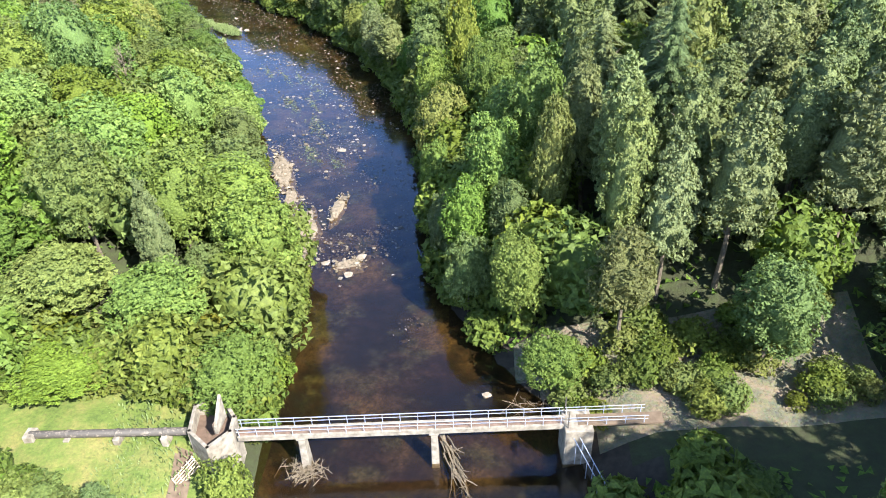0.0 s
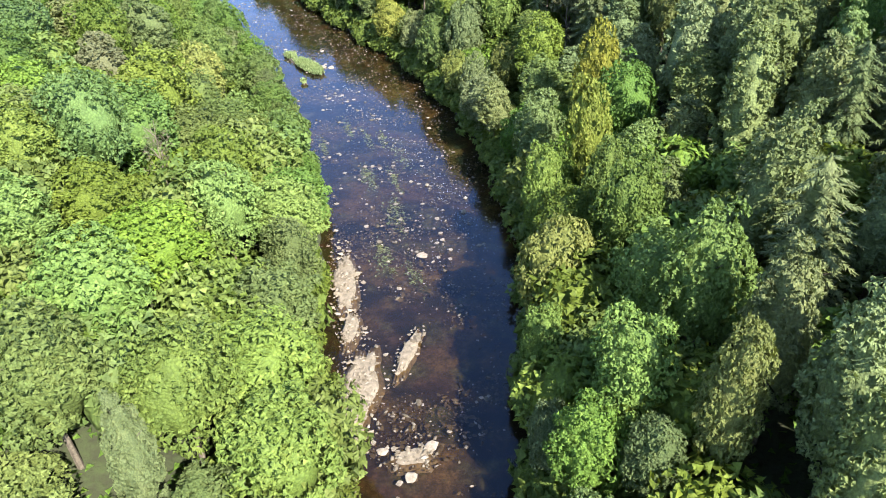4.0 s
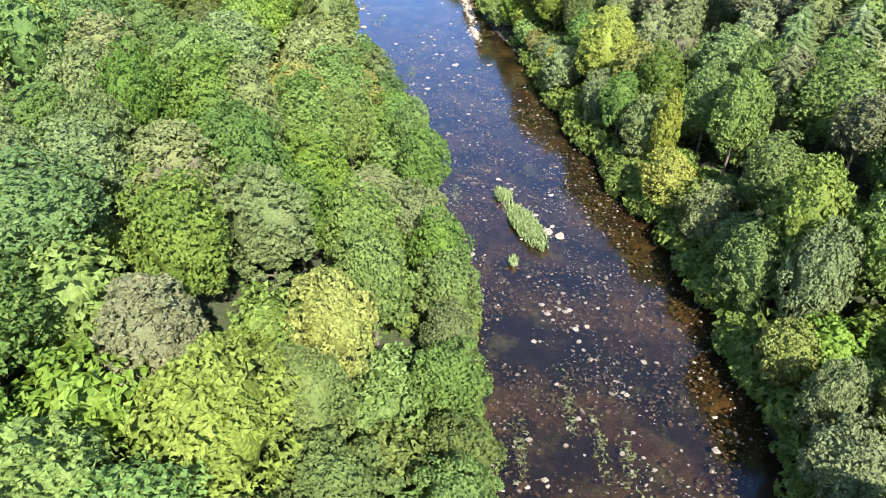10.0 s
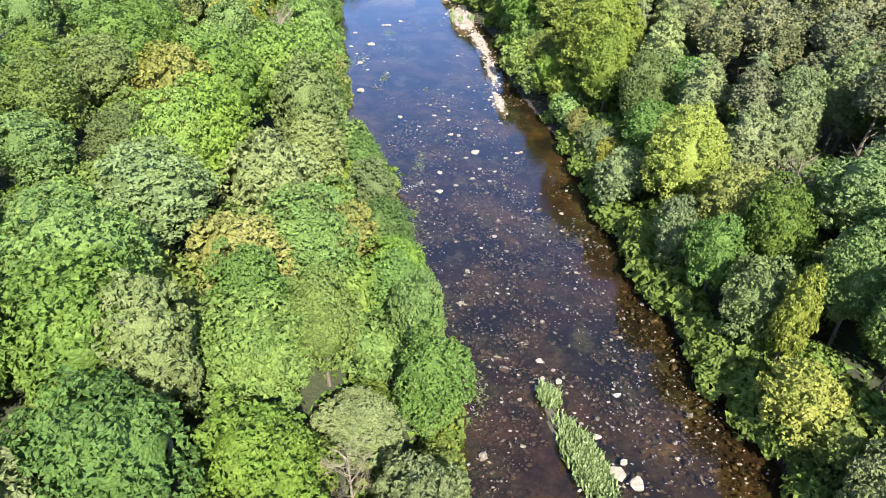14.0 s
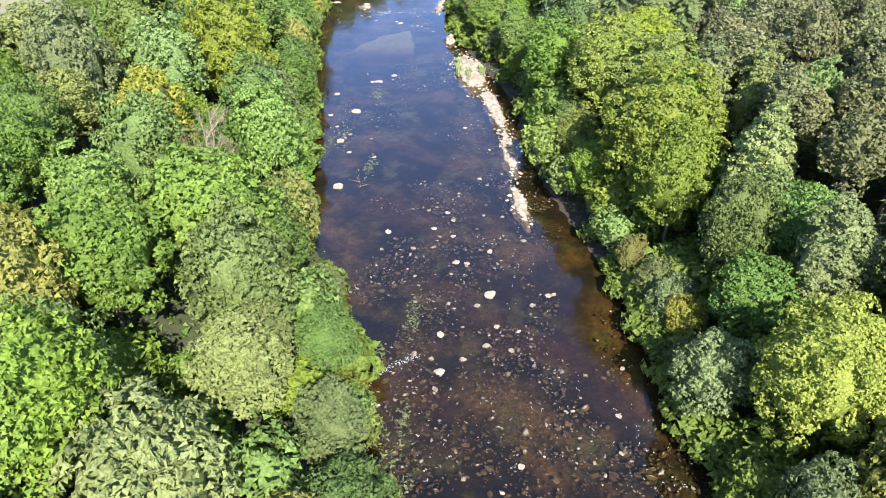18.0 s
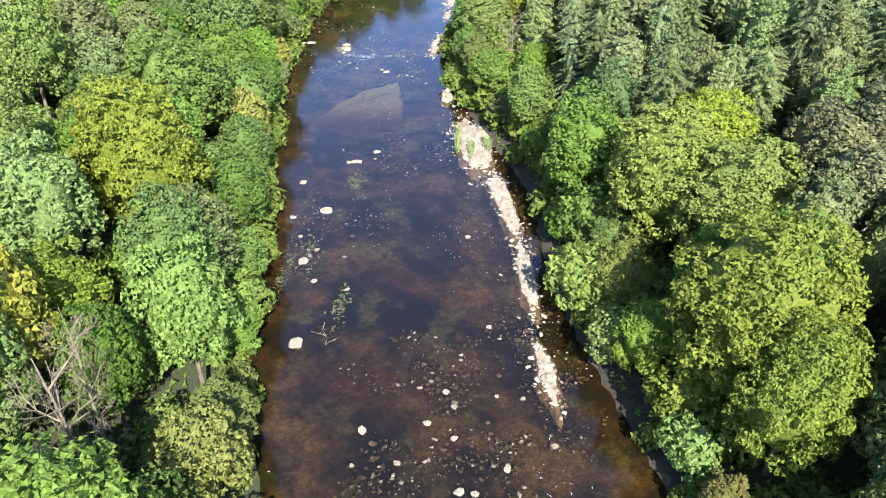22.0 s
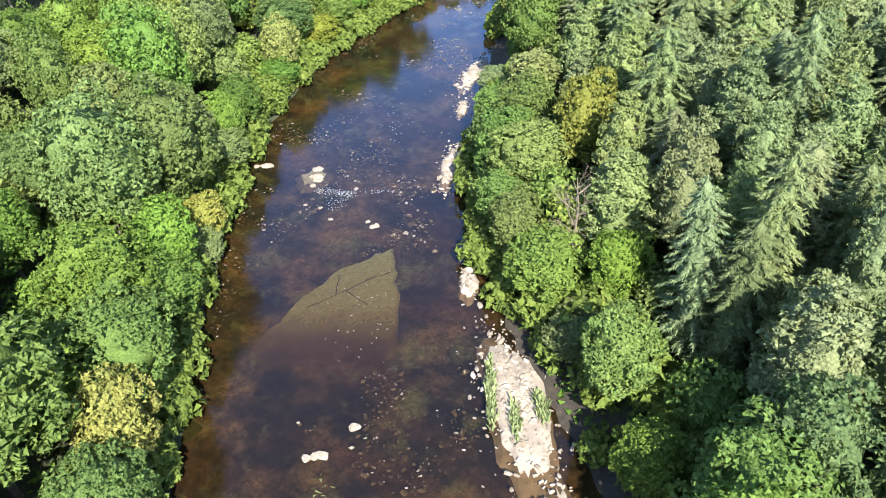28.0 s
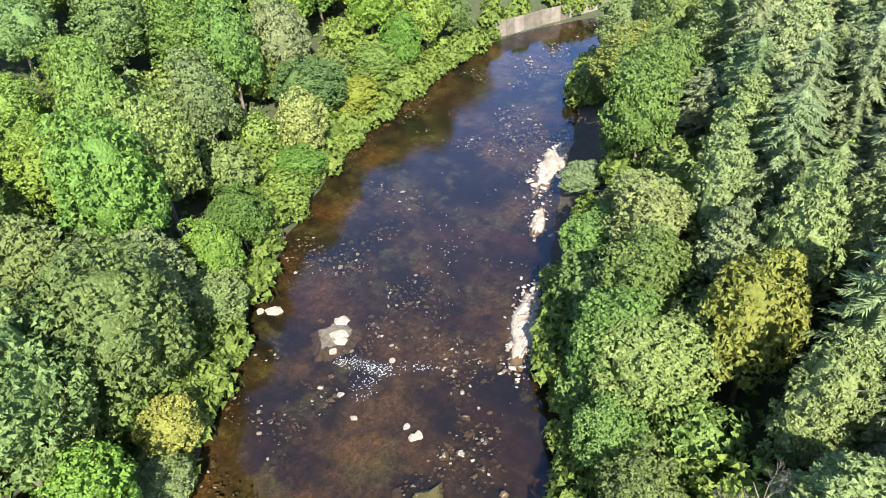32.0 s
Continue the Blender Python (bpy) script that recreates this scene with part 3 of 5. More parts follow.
def twig_mesh(seed, radius, tall, base, mat, boughs=10):
    """A bare crown: forking boughs down to fine twigs."""
    rng = random.Random(seed)
    v, f = [], []

    def grow(p, way, ln, r, deep):
        e = p + way * ln
        tube(v, f, p, e, r, r * 0.6, 3)
        if deep:
            for _ in range(3):
                turn = Vector((rng.gauss(0, 0.55), rng.gauss(0, 0.55), rng.gauss(0.1, 0.4)))
                grow(e, (way + turn).normalized(), ln * rng.uniform(0.5, 0.78), r * 0.6, deep - 1)

    for i in range(boughs):
        a = i * 2.4
        z = base + (tall - base) * i / boughs
        grow(Vector((0, 0, z * 0.8)), Vector((math.cos(a), math.sin(a), 0.75)).normalized(), radius * 0.42, 0.07, 5)
    return mesh_of("bare_crown", v, f, mat)


# ---- ground, bed and water ----
def axis(lo, hi, step):
    inner = np.arange(lo, hi + 0.1, step)
    far = np.array([20, 60, 140, 300, 700, 1500, 3200.0])
    return np.concatenate([lo - far[::-1], inner, hi + far])


STEP = 3.0
gx, gy = axis(-430, 170, STEP), axis(-90, 702, STEP)
X, Y = np.meshgrid(gx, gy)
ring = np.maximum.reduce([-430 - X, X - 170, -90 - Y, Y - 702, 0 * X])
Z = height(np.clip(X, -430, 170).ravel(), np.clip(Y, -90, 702).ravel()).reshape(X.shape)
Z = Z + 0.004 * ring
HEIGHTS = Z[7:-7, 7:-7]
nx, ny = len(gx), len(gy)
idx = np.arange(nx * ny).reshape(ny, nx)
quad = np.stack([idx[:-1, :-1], idx[:-1, 1:], idx[1:, 1:], idx[1:, :-1]], -1).reshape(-1, 4)
me = bpy.data.meshes.new("ground")
me.from_pydata(np.stack([X, Y, Z], -1).reshape(-1, 3).tolist(), [], quad.tolist())
for m in (GROUND, BED, GRASS, DARKBANK, HAY, BRACKEN):
    me.materials.append(m)
cx, cy = X.ravel()[quad].mean(1), Y.ravel()[quad].mean(1)
cz = Z.ravel()[quad].mean(1)
dist, on_left = bank_distance(np.stack([cx, cy], 1))
kind = np.where(dist < -0.8, 1, 0)
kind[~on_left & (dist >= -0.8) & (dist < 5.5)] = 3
kind[on_left & (dist > 2) & (cy < 76) & (cy > -20)] = 2
kind[~on_left & (dist > 1) & (cy < 76) & (cy > 57) & (cx < 46)] = 5
kind[on_left & (dist > 47) & (cy > 283) & (cy < 385)] = 4
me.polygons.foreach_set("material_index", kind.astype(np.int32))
me.polygons.foreach_set("use_smooth", [True] * len(me.polygons))
tagged(new("ground", me), "wooded valley floor with steep earthy river banks", "ground", kind="structure")

wl, wr = along(LEFT, 3.0), along(RIGHT, 3.0)
n = 340


def evenly(line, n):
    s = np.concatenate([[0], np.cumsum(np.hypot(*np.diff(line, axis=0).T))])
    u = np.linspace(0, s[-1], n)
    return np.stack([np.interp(u, s, line[:, 0]), np.interp(u, s, line[:, 1])], 1)


wl, wr = evenly(wl, n), evenly(wr, n)
rows = [wl + (wl - wr) * 0.12] + [wl + (wr - wl) * k for k in (0.25, 0.5, 0.75)] + [wr + (wr - wl) * 0.12]
wv = [(p[0], p[1], 0.0) for r in rows for p in r]
wf = [(k * n + i, (k + 1) * n + i, (k + 1) * n + i + 1, k * n + i + 1) for k in range(4) for i in range(n - 1)]
tagged(new("water", mesh_of("water", wv, wf, WATER, True)), "clear peat-brown river water reflecting blue sky", "water", kind="structure")

# ---- trees ----
# species: crown maker by seed, trunk, label; heights in metres at scale one
KINDS = {
    "sycamore": ([broad_crown(s, 5.6, 16, 4, 84, 4800, 0.55, 0.5) for s in (1, 2, 3, 4)], 20, 5.6, BARK, "leafy sycamore tree in dense bright green summer foliage"),
    # lime: more sycamores, in the brighter leaf, for the near left bank
    "lime": ([broad_crown(s, 5.6, 16, 4, 84, 4800, 0.55, 0.5) for s in (5, 6, 7)], 20, 5.6, BARK, "leafy sycamore tree in dense yellow-green summer foliage"),
    "oak": ([broad_crown(s, 6.0, 15, 4, 90, 4900, 0.53, 0.5) for s in (11, 12, 13)], 19, 6.0, BARK, "spreading oak tree with dark green lobed crown"),
    "ash": ([broad_crown(s, 5.0, 16, 4, 80, 4600, 0.5, 0.55) for s in (21, 22)], 20, 5.0, BARK, "ash tree with feathery mid green foliage"),
    "beech": ([broad_crown(s, 8.0, 23, 2, 170, 10500, 0.52, 0.5, 0.0, 0.07, 0.6) for s in (31, 32, 33)], 25, 8.0, BARK, "big rounded beech tree with yellow-green drooping foliage"),
    "willow": ([broad_crown(s, 5.0, 11.5, 1.5, 80, 4200, 0.5, 0.55) for s in (41, 42)], 13, 5.0, BARK, "grey-green willow tree with fine soft foliage"),
    "maple": ([broad_crown(s, 4.4, 12.5, 2.5, 60, 3200, 0.52, 0.5) for s in (51, 52)], 15, 4.4, BARK, "maple tree with yellowing leaves"),
    "birch": ([broad_crown(s, 4.0, 14, 4, 70, 3600, 0.48, 0.6, 0.3) for s in (61, 62)], 18, 4.0, BARK, "slender birch tree with pale airy foliage"),
    "spruce": ([conifer_crown(s, 4.6, 21, 2.0, 26, 12, 0.24, 0.7, 0.11, 0.42) for s in (71, 72, 73)], 21, 4.6, BARK, "tall grey-green spruce tree with drooping boughs"),
    "larch": ([broad_crown(s, 4.6, 18.5, 2.5, 130, 5600, 0.44, 0.65, 0.48, 0.1, 0.6) for s in (81, 82, 83)], 21, 4.6, BARK, "tall pale green larch tree with feathery boughs"),
    "cypress": ([broad_crown(s, 5.8, 20, 2, 150, 7000, 0.5, 0.6, 0.72) for s in (86, 87)], 22, 5.8, BARK, "broad pale grey-green conifer with soft feathery sprays"),
    "pine": ([broad_crown(s, 3.3, 8.5, 12, 40, 2400, 0.48, 0.6, 0.3, 0.2) for s in (91, 92)], 20.5, 3.3, BARK, "olive-brown pine tree with tufted crown"),
    "hazel": ([broad_crown(s, 2.9, 6.5, 0.4, 30, 1300, 0.5, 0.5) for s in (95, 96, 97)], 7, 2.9, BARK, "small bushy hazel tree filling the understorey"),
    "shrub": ([broad_crown(s, 2.0, 3.6, -0.1, 18, 600, 0.48, 0.4) for s in (101, 102, 103)], 3.5, 2.0, BARK, "low leafy shrub on the bank"),
}
MODELS = {}
for kind_name, (crowns, tall, wide, bark, label) in KINDS.items():
    for i, (v, hull, _) in enumerate(crowns):
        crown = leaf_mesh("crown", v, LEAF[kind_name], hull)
        MODELS.setdefault(kind_name, []).append((crown, trunk_mesh(len(kind_name) + i, tall * 0.8, 0.06 + 0.016 * tall, bark, 6 if tall > 8 else 2, wide * 0.5)))
MODELS["bare"] = [(twig_mesh(s, 4.2, 18, 7, TWIG), trunk_mesh(s, 17, 0.3, TWIG, 6, 2.6)) for s in (5, 6)]
MODELS["silver_birch"] = [(MODELS["birch"][0][0], trunk_mesh(9, 16, 0.3, PALE_BARK, 6, 2.8))]
KINDS["silver_birch"] = (*KINDS["birch"][:4], "tall birch tree with a bare white trunk and olive crown")
TALL = {k: (v[1], v[2]) for k, v in KINDS.items()}
TALL["bare"] = (18, 4.2)
CONIFERS = ("spruce", "larch", "pine", "cypress")


def tree(species, x, y, scale=1.0, wide=1.0, pick=0, z=None, label=""):
    """One tree as a thing: an Empty at its base with trunk and crown."""
    crown, trunk = MODELS[species][pick % len(MODELS[species])]
    name = "shrub" if species == "shrub" else species + "_tree"
    label = label or ("leafless dead tree with dry brown twigs" if species == "bare" else KINDS[species][4])
    root = new(name)
    root.empty_display_size = 0.5
    root.matrix_basis = Matrix.LocRotScale((x, y, ground_at(x, y) if z is None else z), Euler((random.gauss(0, 0.03), random.gauss(0, 0.03), random.uniform(0, 6.28))), (scale * wide, scale * wide, scale))
    child("trunk", trunk, root)
    child("bare_crown" if species == "bare" else "crown", crown, root)
    tagged(root, label, "shrub" if species == "shrub" else "tree", species + " trees of the valley" if species != "shrub" else "bank shrubs")
    return root


# single trees that stand out: species, x, y, height of the top over the water, radius of the crown
# beeches and oak of this list are unseen, added for their shade
SHADING = [("hazel", 19.5, 46.8, 7, 1.8), ("hazel", 27.5, 48.5, 7.5, 2.2), ("beech", 45, 30, 38, 7.5), ("beech", 38, 29, 36, 7), ("beech", 50, 31, 38, 7), ("beech", 62, 36, 38, 7), ("beech", 44, 17, 38, 7),
           ("beech", 57, 20, 38, 7), ("beech", 72, 46, 38, 7), ("oak", 31.8, 30.1, 34, 6), ("beech", 82, 58, 36, 7), ("hazel", -53, 46.5, 11, 3.6), ("hazel", -48, 44.5, 10, 3.4),
           ("hazel", -44.5, 46.5, 9, 2.4), ("spruce", -38.5, 46, 9.5, 1.7), ("hazel", -26.8, 49.2, 8, 2.4), ("hazel", -57, 50, 10, 2.8)]
TREES_A = [
    ("ash", 33.4, 65.2, 22.0, 4.6), ("birch", 17.6, 69.3, 24.0, 4.0), ("sycamore", 9.1, 66.9, 10.0, 3.6), ("larch", 18.2, 81.5, 36.0, 4.5), ("larch", 20.0, 88.7, 38.4, 4.8),
    ("birch", 9.3, 88.3, 32.5, 3.0), ("willow", -1.2, 83.4, 14.0, 3.2), ("maple", -43.0, 63.9, 8.0, 2.2), ("ash", 4.9, 88.0, 20.0, 3.0), ("maple", -32.7, 70.8, 10.0, 3.2),
    ("larch", 16.2, 95.9, 36.0, 4.2), ("sycamore", 3.4, 95.5, 26.0, 4.0), ("willow", -4.6, 93.9, 14.0, 2.6), ("birch", -36.0, 78.5, 15.7, 4.4), ("ash", -33.0, 82.0, 13.0, 3.0),
    ("cypress", -42.2, 78.8, 26.7, 3.4), ("sycamore", 5.5, 110.9, 26.0, 5.0), ("sycamore", -6.2, 106.7, 17.0, 2.6), ("hazel", -33.8, 101.0, 9.0, 3.0), ("maple", -5.5, 117.5, 23.0, 4.2),
    ("oak", 4.4, 122.9, 28.0, 4.5), ("maple", -5.1, 120.9, 20.0, 3.0), ("sycamore", 0.3, 135.8, 24.0, 3.0), ("sycamore", -8.0, 135.0, 22.5, 3.4),
]
TREES_B = [
    ("ash", -42.7, 119.2, 18.4, 4.0), ("spruce", 9.1, 148.0, 20.0, 2.2), ("maple", -0.9, 145.3, 30.0, 3.2), ("bare", -64.4, 127.8, 28.5, 2.6), ("oak", -71.8, 124.3, 36.0, 6.0),
    ("ash", -10.4, 156.4, 22.0, 4.0), ("maple", -1.0, 164.8, 32.0, 3.2), ("sycamore", -70.8, 133.0, 30.5, 6.5), ("sycamore", -50.5, 144.4, 14.0, 4.0), ("sycamore", -66.0, 140.1, 24.0, 5.0),
    ("sycamore", -52.5, 148.5, 14.0, 4.0), ("ash", -65.3, 148.7, 22.0, 5.2), ("birch", -19.7, 173.9, 17.0, 4.0), ("oak", -56.6, 156.0, 17.0, 4.5), ("oak", -96.5, 141.4, 36.0, 6.5),
    ("cypress", -85.0, 150.0, 34.0, 7.0), ("oak", -73.4, 156.3, 24.0, 5.0), ("oak", -59.6, 163.4, 15.0, 4.0), ("willow", -23.0, 182.7, 14.5, 4.8), ("maple", -19.6, 189.9, 19.0, 3.0),
    ("willow", -26.0, 190.8, 16.0, 3.0), ("oak", -104.0, 153.0, 37.5, 8.0), ("maple", -77.0, 167.0, 26.0, 4.5), ("maple", -31.3, 198.0, 14.0, 3.2),
]
TREES_C = [
    ("bare", -99.0, 168.0, 33.0, 4.5), ("oak", -23.2, 211.9, 28.0, 5.5), ("birch", -103.8, 172.8, 34.0, 5.5), ("oak", -93.0, 181.0, 27.0, 5.0), ("sycamore", -22.3, 217.4, 26.0, 4.5),
    ("sycamore", -37.9, 210.3, 18.5, 4.2), ("sycamore", -33.0, 214.5, 28.6, 5.0), ("sycamore", -96.5, 190.1, 26.0, 5.5), ("willow", -85.3, 199.0, 17.6, 4.5), ("bare", -92.5, 197.6, 18.0, 3.0),
    ("silver_birch", -108.3, 190.5, 35.0, 4.6), ("sycamore", -114.3, 189.8, 36.0, 6.0), ("birch", -96.6, 204.3, 14.0, 5.2), ("sycamore", -106.4, 199.9, 27.0, 6.0), ("oak", -121.5, 195.0, 36.5, 7.0),
    ("oak", -32.2, 245.4, 31.0, 7.5), ("maple", -55.7, 234.8, 14.8, 4.2), ("oak", -105.5, 210.9, 24.0, 4.5), ("hazel", -103.1, 217.0, 13.0, 4.0), ("maple", -118.9, 212.4, 26.0, 5.5),
    ("maple", -59.3, 243.5, 22.0, 2.6), ("ash", -130.0, 211.5, 33.0, 6.5), ("sycamore", -116.4, 220.3, 26.0, 6.0), ("willow", -63.3, 248.3, 18.0, 4.5),
]
TREES_D = [
    ("maple", -117.7, 231.4, 18.0, 4.5), ("willow", -127.4, 228.3, 27.0, 7.0), ("sycamore", -136.5, 227.0, 34.0, 6.0), ("maple", -69.6, 264.3, 22.0, 4.6), ("bare", -63.4, 272.0, 23.0, 3.5),
    ("hazel", -82.0, 265.9, 9.0, 3.0), ("maple", -150.1, 234.2, 34.0, 5.0), ("birch", -132.2, 243.3, 23.0, 5.2), ("beech", -79.4, 274.0, 26.0, 6.5), ("maple", -155.3, 237.9, 32.0, 5.0),
    ("birch", -134.4, 249.2, 20.0, 4.0), ("sycamore", -148.7, 242.8, 33.0, 6.0), ("willow", -89.5, 276.6, 14.0, 4.5), ("oak", -139.2, 252.4, 28.0, 6.2), ("sycamore", -133.2, 257.9, 13.0, 4.0),
    ("oak", -169.4, 241.1, 35.0, 6.0), ("ash", -67.6, 292.3, 28.0, 5.0), ("willow", -93.5, 281.2, 8.0, 2.6), ("sycamore", -149.6, 258.0, 31.0, 7.0), ("maple", -95.9, 286.7, 10.0, 2.4),
    ("oak", -145.6, 262.9, 24.0, 5.0), ("willow", -98.0, 289.7, 10.0, 3.2), ("ash", -86.1, 297.7, 24.0, 4.5), ("willow", -143.2, 269.3, 8.0, 3.0),
]
TREES_E = [
    ("bare", -156.8, 266.0, 31.0, 4.5), ("willow", -101.6, 294.0, 9.0, 3.2), ("ash", -91.3, 299.6, 24.0, 5.0), ("maple", -151.4, 273.5, 20.0, 4.0), ("bare", -161.4, 270.5, 30.0, 3.0),
    ("maple", -106.6, 298.6, 9.0, 2.4), ("beech", -103.4, 304.6, 27.0, 6.0), ("maple", -172.7, 271.3, 32.0, 5.0), ("birch", -156.3, 280.6, 13.5, 4.0), ("sycamore", -93.1, 313.2, 22.0, 4.2),
    ("sycamore", -163.9, 284.8, 25.0, 5.0), ("beech", -108.6, 313.4, 31.0, 9.0), ("sycamore", -118.5, 313.7, 14.0, 4.0), ("oak", -171.9, 290.8, 26.0, 6.0), ("ash", -185.8, 284.9, 33.0, 6.0),
    ("sycamore", -168.5, 294.0, 9.0, 4.0), ("ash", -174.8, 297.1, 23.0, 5.2), ("beech", -125.4, 323.5, 14.0, 4.0), ("beech", -114.4, 332.5, 28.0, 8.0), ("ash", -176.3, 304.5, 12.0, 4.0),
    ("beech", -187.0, 300.5, 35.0, 8.0), ("sycamore", -133.6, 329.1, 8.0, 2.8), ("sycamore", -130.2, 332.7, 12.0, 3.0), ("beech", -123.9, 337.0, 28.0, 8.5),
]
TREES_F = [
    ("oak", -183.6, 313.2, 18.0, 5.0), ("sycamore", -138.9, 336.2, 9.0, 2.4), ("beech", -121.4, 346.2, 28.0, 7.5), ("sycamore", -191.4, 312.8, 18.0, 5.5), ("sycamore", -139.5, 344.1, 22.0, 6.0),
    ("sycamore", -140.8, 351.2, 22.0, 6.0), ("oak", -204.0, 324.0, 29.0, 8.0), ("sycamore", -150.8, 356.0, 12.0, 3.6), ("oak", -206.0, 340.5, 18.0, 6.0), ("birch", -163.3, 369.2, 9.0, 4.0),
    ("oak", -214.6, 345.0, 22.0, 6.0), ("birch", -163.5, 373.0, 9.0, 3.5), ("oak", -212.9, 351.2, 13.0, 5.0), ("sycamore", -161.6, 377.1, 17.0, 3.5), ("sycamore", -170.7, 376.8, 14.0, 5.0),
    ("bare", -168.8, 381.0, 21.0, 4.0), ("sycamore", -217.7, 357.5, 17.0, 4.5), ("oak", -226.4, 356.9, 30.0, 7.0), ("sycamore", -177.5, 383.1, 14.5, 4.0), ("willow", -219.8, 364.1, 7.0, 3.0),
    ("maple", -222.6, 368.3, 10.0, 3.2), ("sycamore", -182.5, 388.9, 13.0, 3.5), ("oak", -227.7, 369.6, 26.0, 7.0), ("sycamore", -181.4, 396.0, 18.0, 5.5),
]
TREES_G = [
    ("maple", -174.3, 400.5, 25.0, 4.5), ("sycamore", -186.3, 397.3, 18.5, 4.5), ("birch", -234.6, 379.0, 20.0, 5.0), ("ash", -234.3, 384.6, 10.0, 4.5), ("sycamore", -243.6, 382.8, 30.0, 6.0),
    ("birch", -189.1, 414.8, 20.0, 5.0), ("sycamore", -195.8, 416.0, 12.0, 4.0), ("birch", -193.5, 421.3, 16.0, 4.0), ("hazel", -244.6, 409.3, 7.0, 4.0), ("willow", -205.8, 434.5, 6.0, 3.5),
    ("oak", -247.7, 415.1, 8.0, 5.0), ("oak", -255.1, 428.6, 16.0, 6.0), ("beech", -207.9, 458.5, 19.0, 7.5), ("maple", -252.3, 437.7, 9.0, 4.5),
]
SINGLE = TREES_A + TREES_B + TREES_C + TREES_D + TREES_E + TREES_F + TREES_G + SHADING
taken = [(s[1], s[2], s[4] * 1.05) for s in SINGLE]


def grow(species, x, y, top, radius, pick=0):
    """A tree whose top and crown reach a given height and radius."""
    z = ground_at(x, y)
    tall, wide = TALL[species]
    k = max(top - z, 2.5) / tall
    return tree(species, x, y, k, radius / wide / k, pick)


for s in SINGLE:
    grow(*s, pick=int(abs(s[1])))


def canopy(x, y, d, left):
    """How high the woods stand over the water, by the distance from the bank."""
    if left:
        return float(np.interp(d, (0, 5, 10, 15, 25, 35, 50), (13, 19, 24, 26.5, 30, 33.5, 37)))
    if y < 120:
        return float(np.interp(d, (0, 5, 10, 14, 22, 50), (13, 19, 26, 31, 36, 40)))
    # raised beyond 18 m from the bank, to shade the nearer trees
    if y < 235:
        return float(np.interp(d, (0, 5, 10, 18, 25, 32, 45), (12, 18.5, 23, 26, 34, 40, 43)))
    return float(np.interp(d, (0, 5, 10, 15, 25, 50), (12, 18.5, 24, 26.5, 29, 32)))


def species_at(x, y, d, left, rng):
    """Which tree grows where, by the bank and the distance upstream."""
    u = rng.random()
    patch = noise.noise(Vector((x * 0.03, y * 0.03, 3.1)))
    if left:
        if y < 150 and d < 60:
            return "lime" if u < 0.7 else "sycamore" if u < 0.85 else "maple" if u < 0.9 else "ash"
        if y > 420 and d > 30:
            return "spruce" if u < 0.5 else "oak"
        return "sycamore" if u < 0.36 else "oak" if u < 0.66 else "ash" if u < 0.82 else "willow" if u < 0.88 else "maple" if u < 0.93 else "birch"
    s = -x * 0.6 + y * 0.8
    if s < 150:
        if d < 18:
            return "sycamore" if u < 0.5 else "oak" if u < 0.8 else "ash"
        return ("larch" if u < 0.4 else "spruce" if u < 0.52 else "ash" if u < 0.7 else "oak" if u < 0.9 else "birch") if d > 26 else ("oak" if u < 0.35 else "ash" if u < 0.6 else "larch")
    if s < 285:
        if d < 16:
            return "sycamore" if u < 0.4 else "oak" if u < 0.6 else "willow" if u < 0.8 else "ash"
        return "oak" if u < 0.35 else "ash" if u < 0.5 else "larch" if u < 0.7 else "pine" if u < 0.85 else "spruce"
    if d < 14:
        return "oak" if u < 0.4 else "sycamore" if u < 0.65 else "ash" if u < 0.9 else "maple"
    return "pine" if s < 345 and d > 24 and u < 0.75 else "spruce" if u < 0.3 else "larch" if u < 0.95 else "birch"


def free(x, y):
    """Whether a tree may stand here: not by the bridge, the pipe, the path or the open grass."""
    return not (-228 < x < -200 and 412 < y < 462 and bank_distance([(x, y)])[0][0] < 8 or -266 < x < -212 and 476 < y < 522 or -76 < x < -26 and 47 < y < 62 or 5 < x < 46 and 51.5 < y < 75 or -47 < x < -24 and 20 < y <= 52)


def seen_land(x, y):
    """The stretch of the valley that comes into view, with a margin for its shadows."""
    lo = np.interp(y, (40, 86, 146, 206, 266, 326, 386, 446), (-70, -78, -132, -216, -264, -288, -324, -310))
    hi = np.interp(y, (40, 86, 146, 206, 266, 326, 386, 446, 520), (70, 74, 106, 104, 74, 16, -32, -84, -110))
    return lo < x < hi and y < 520 + 0.2 * x + 50


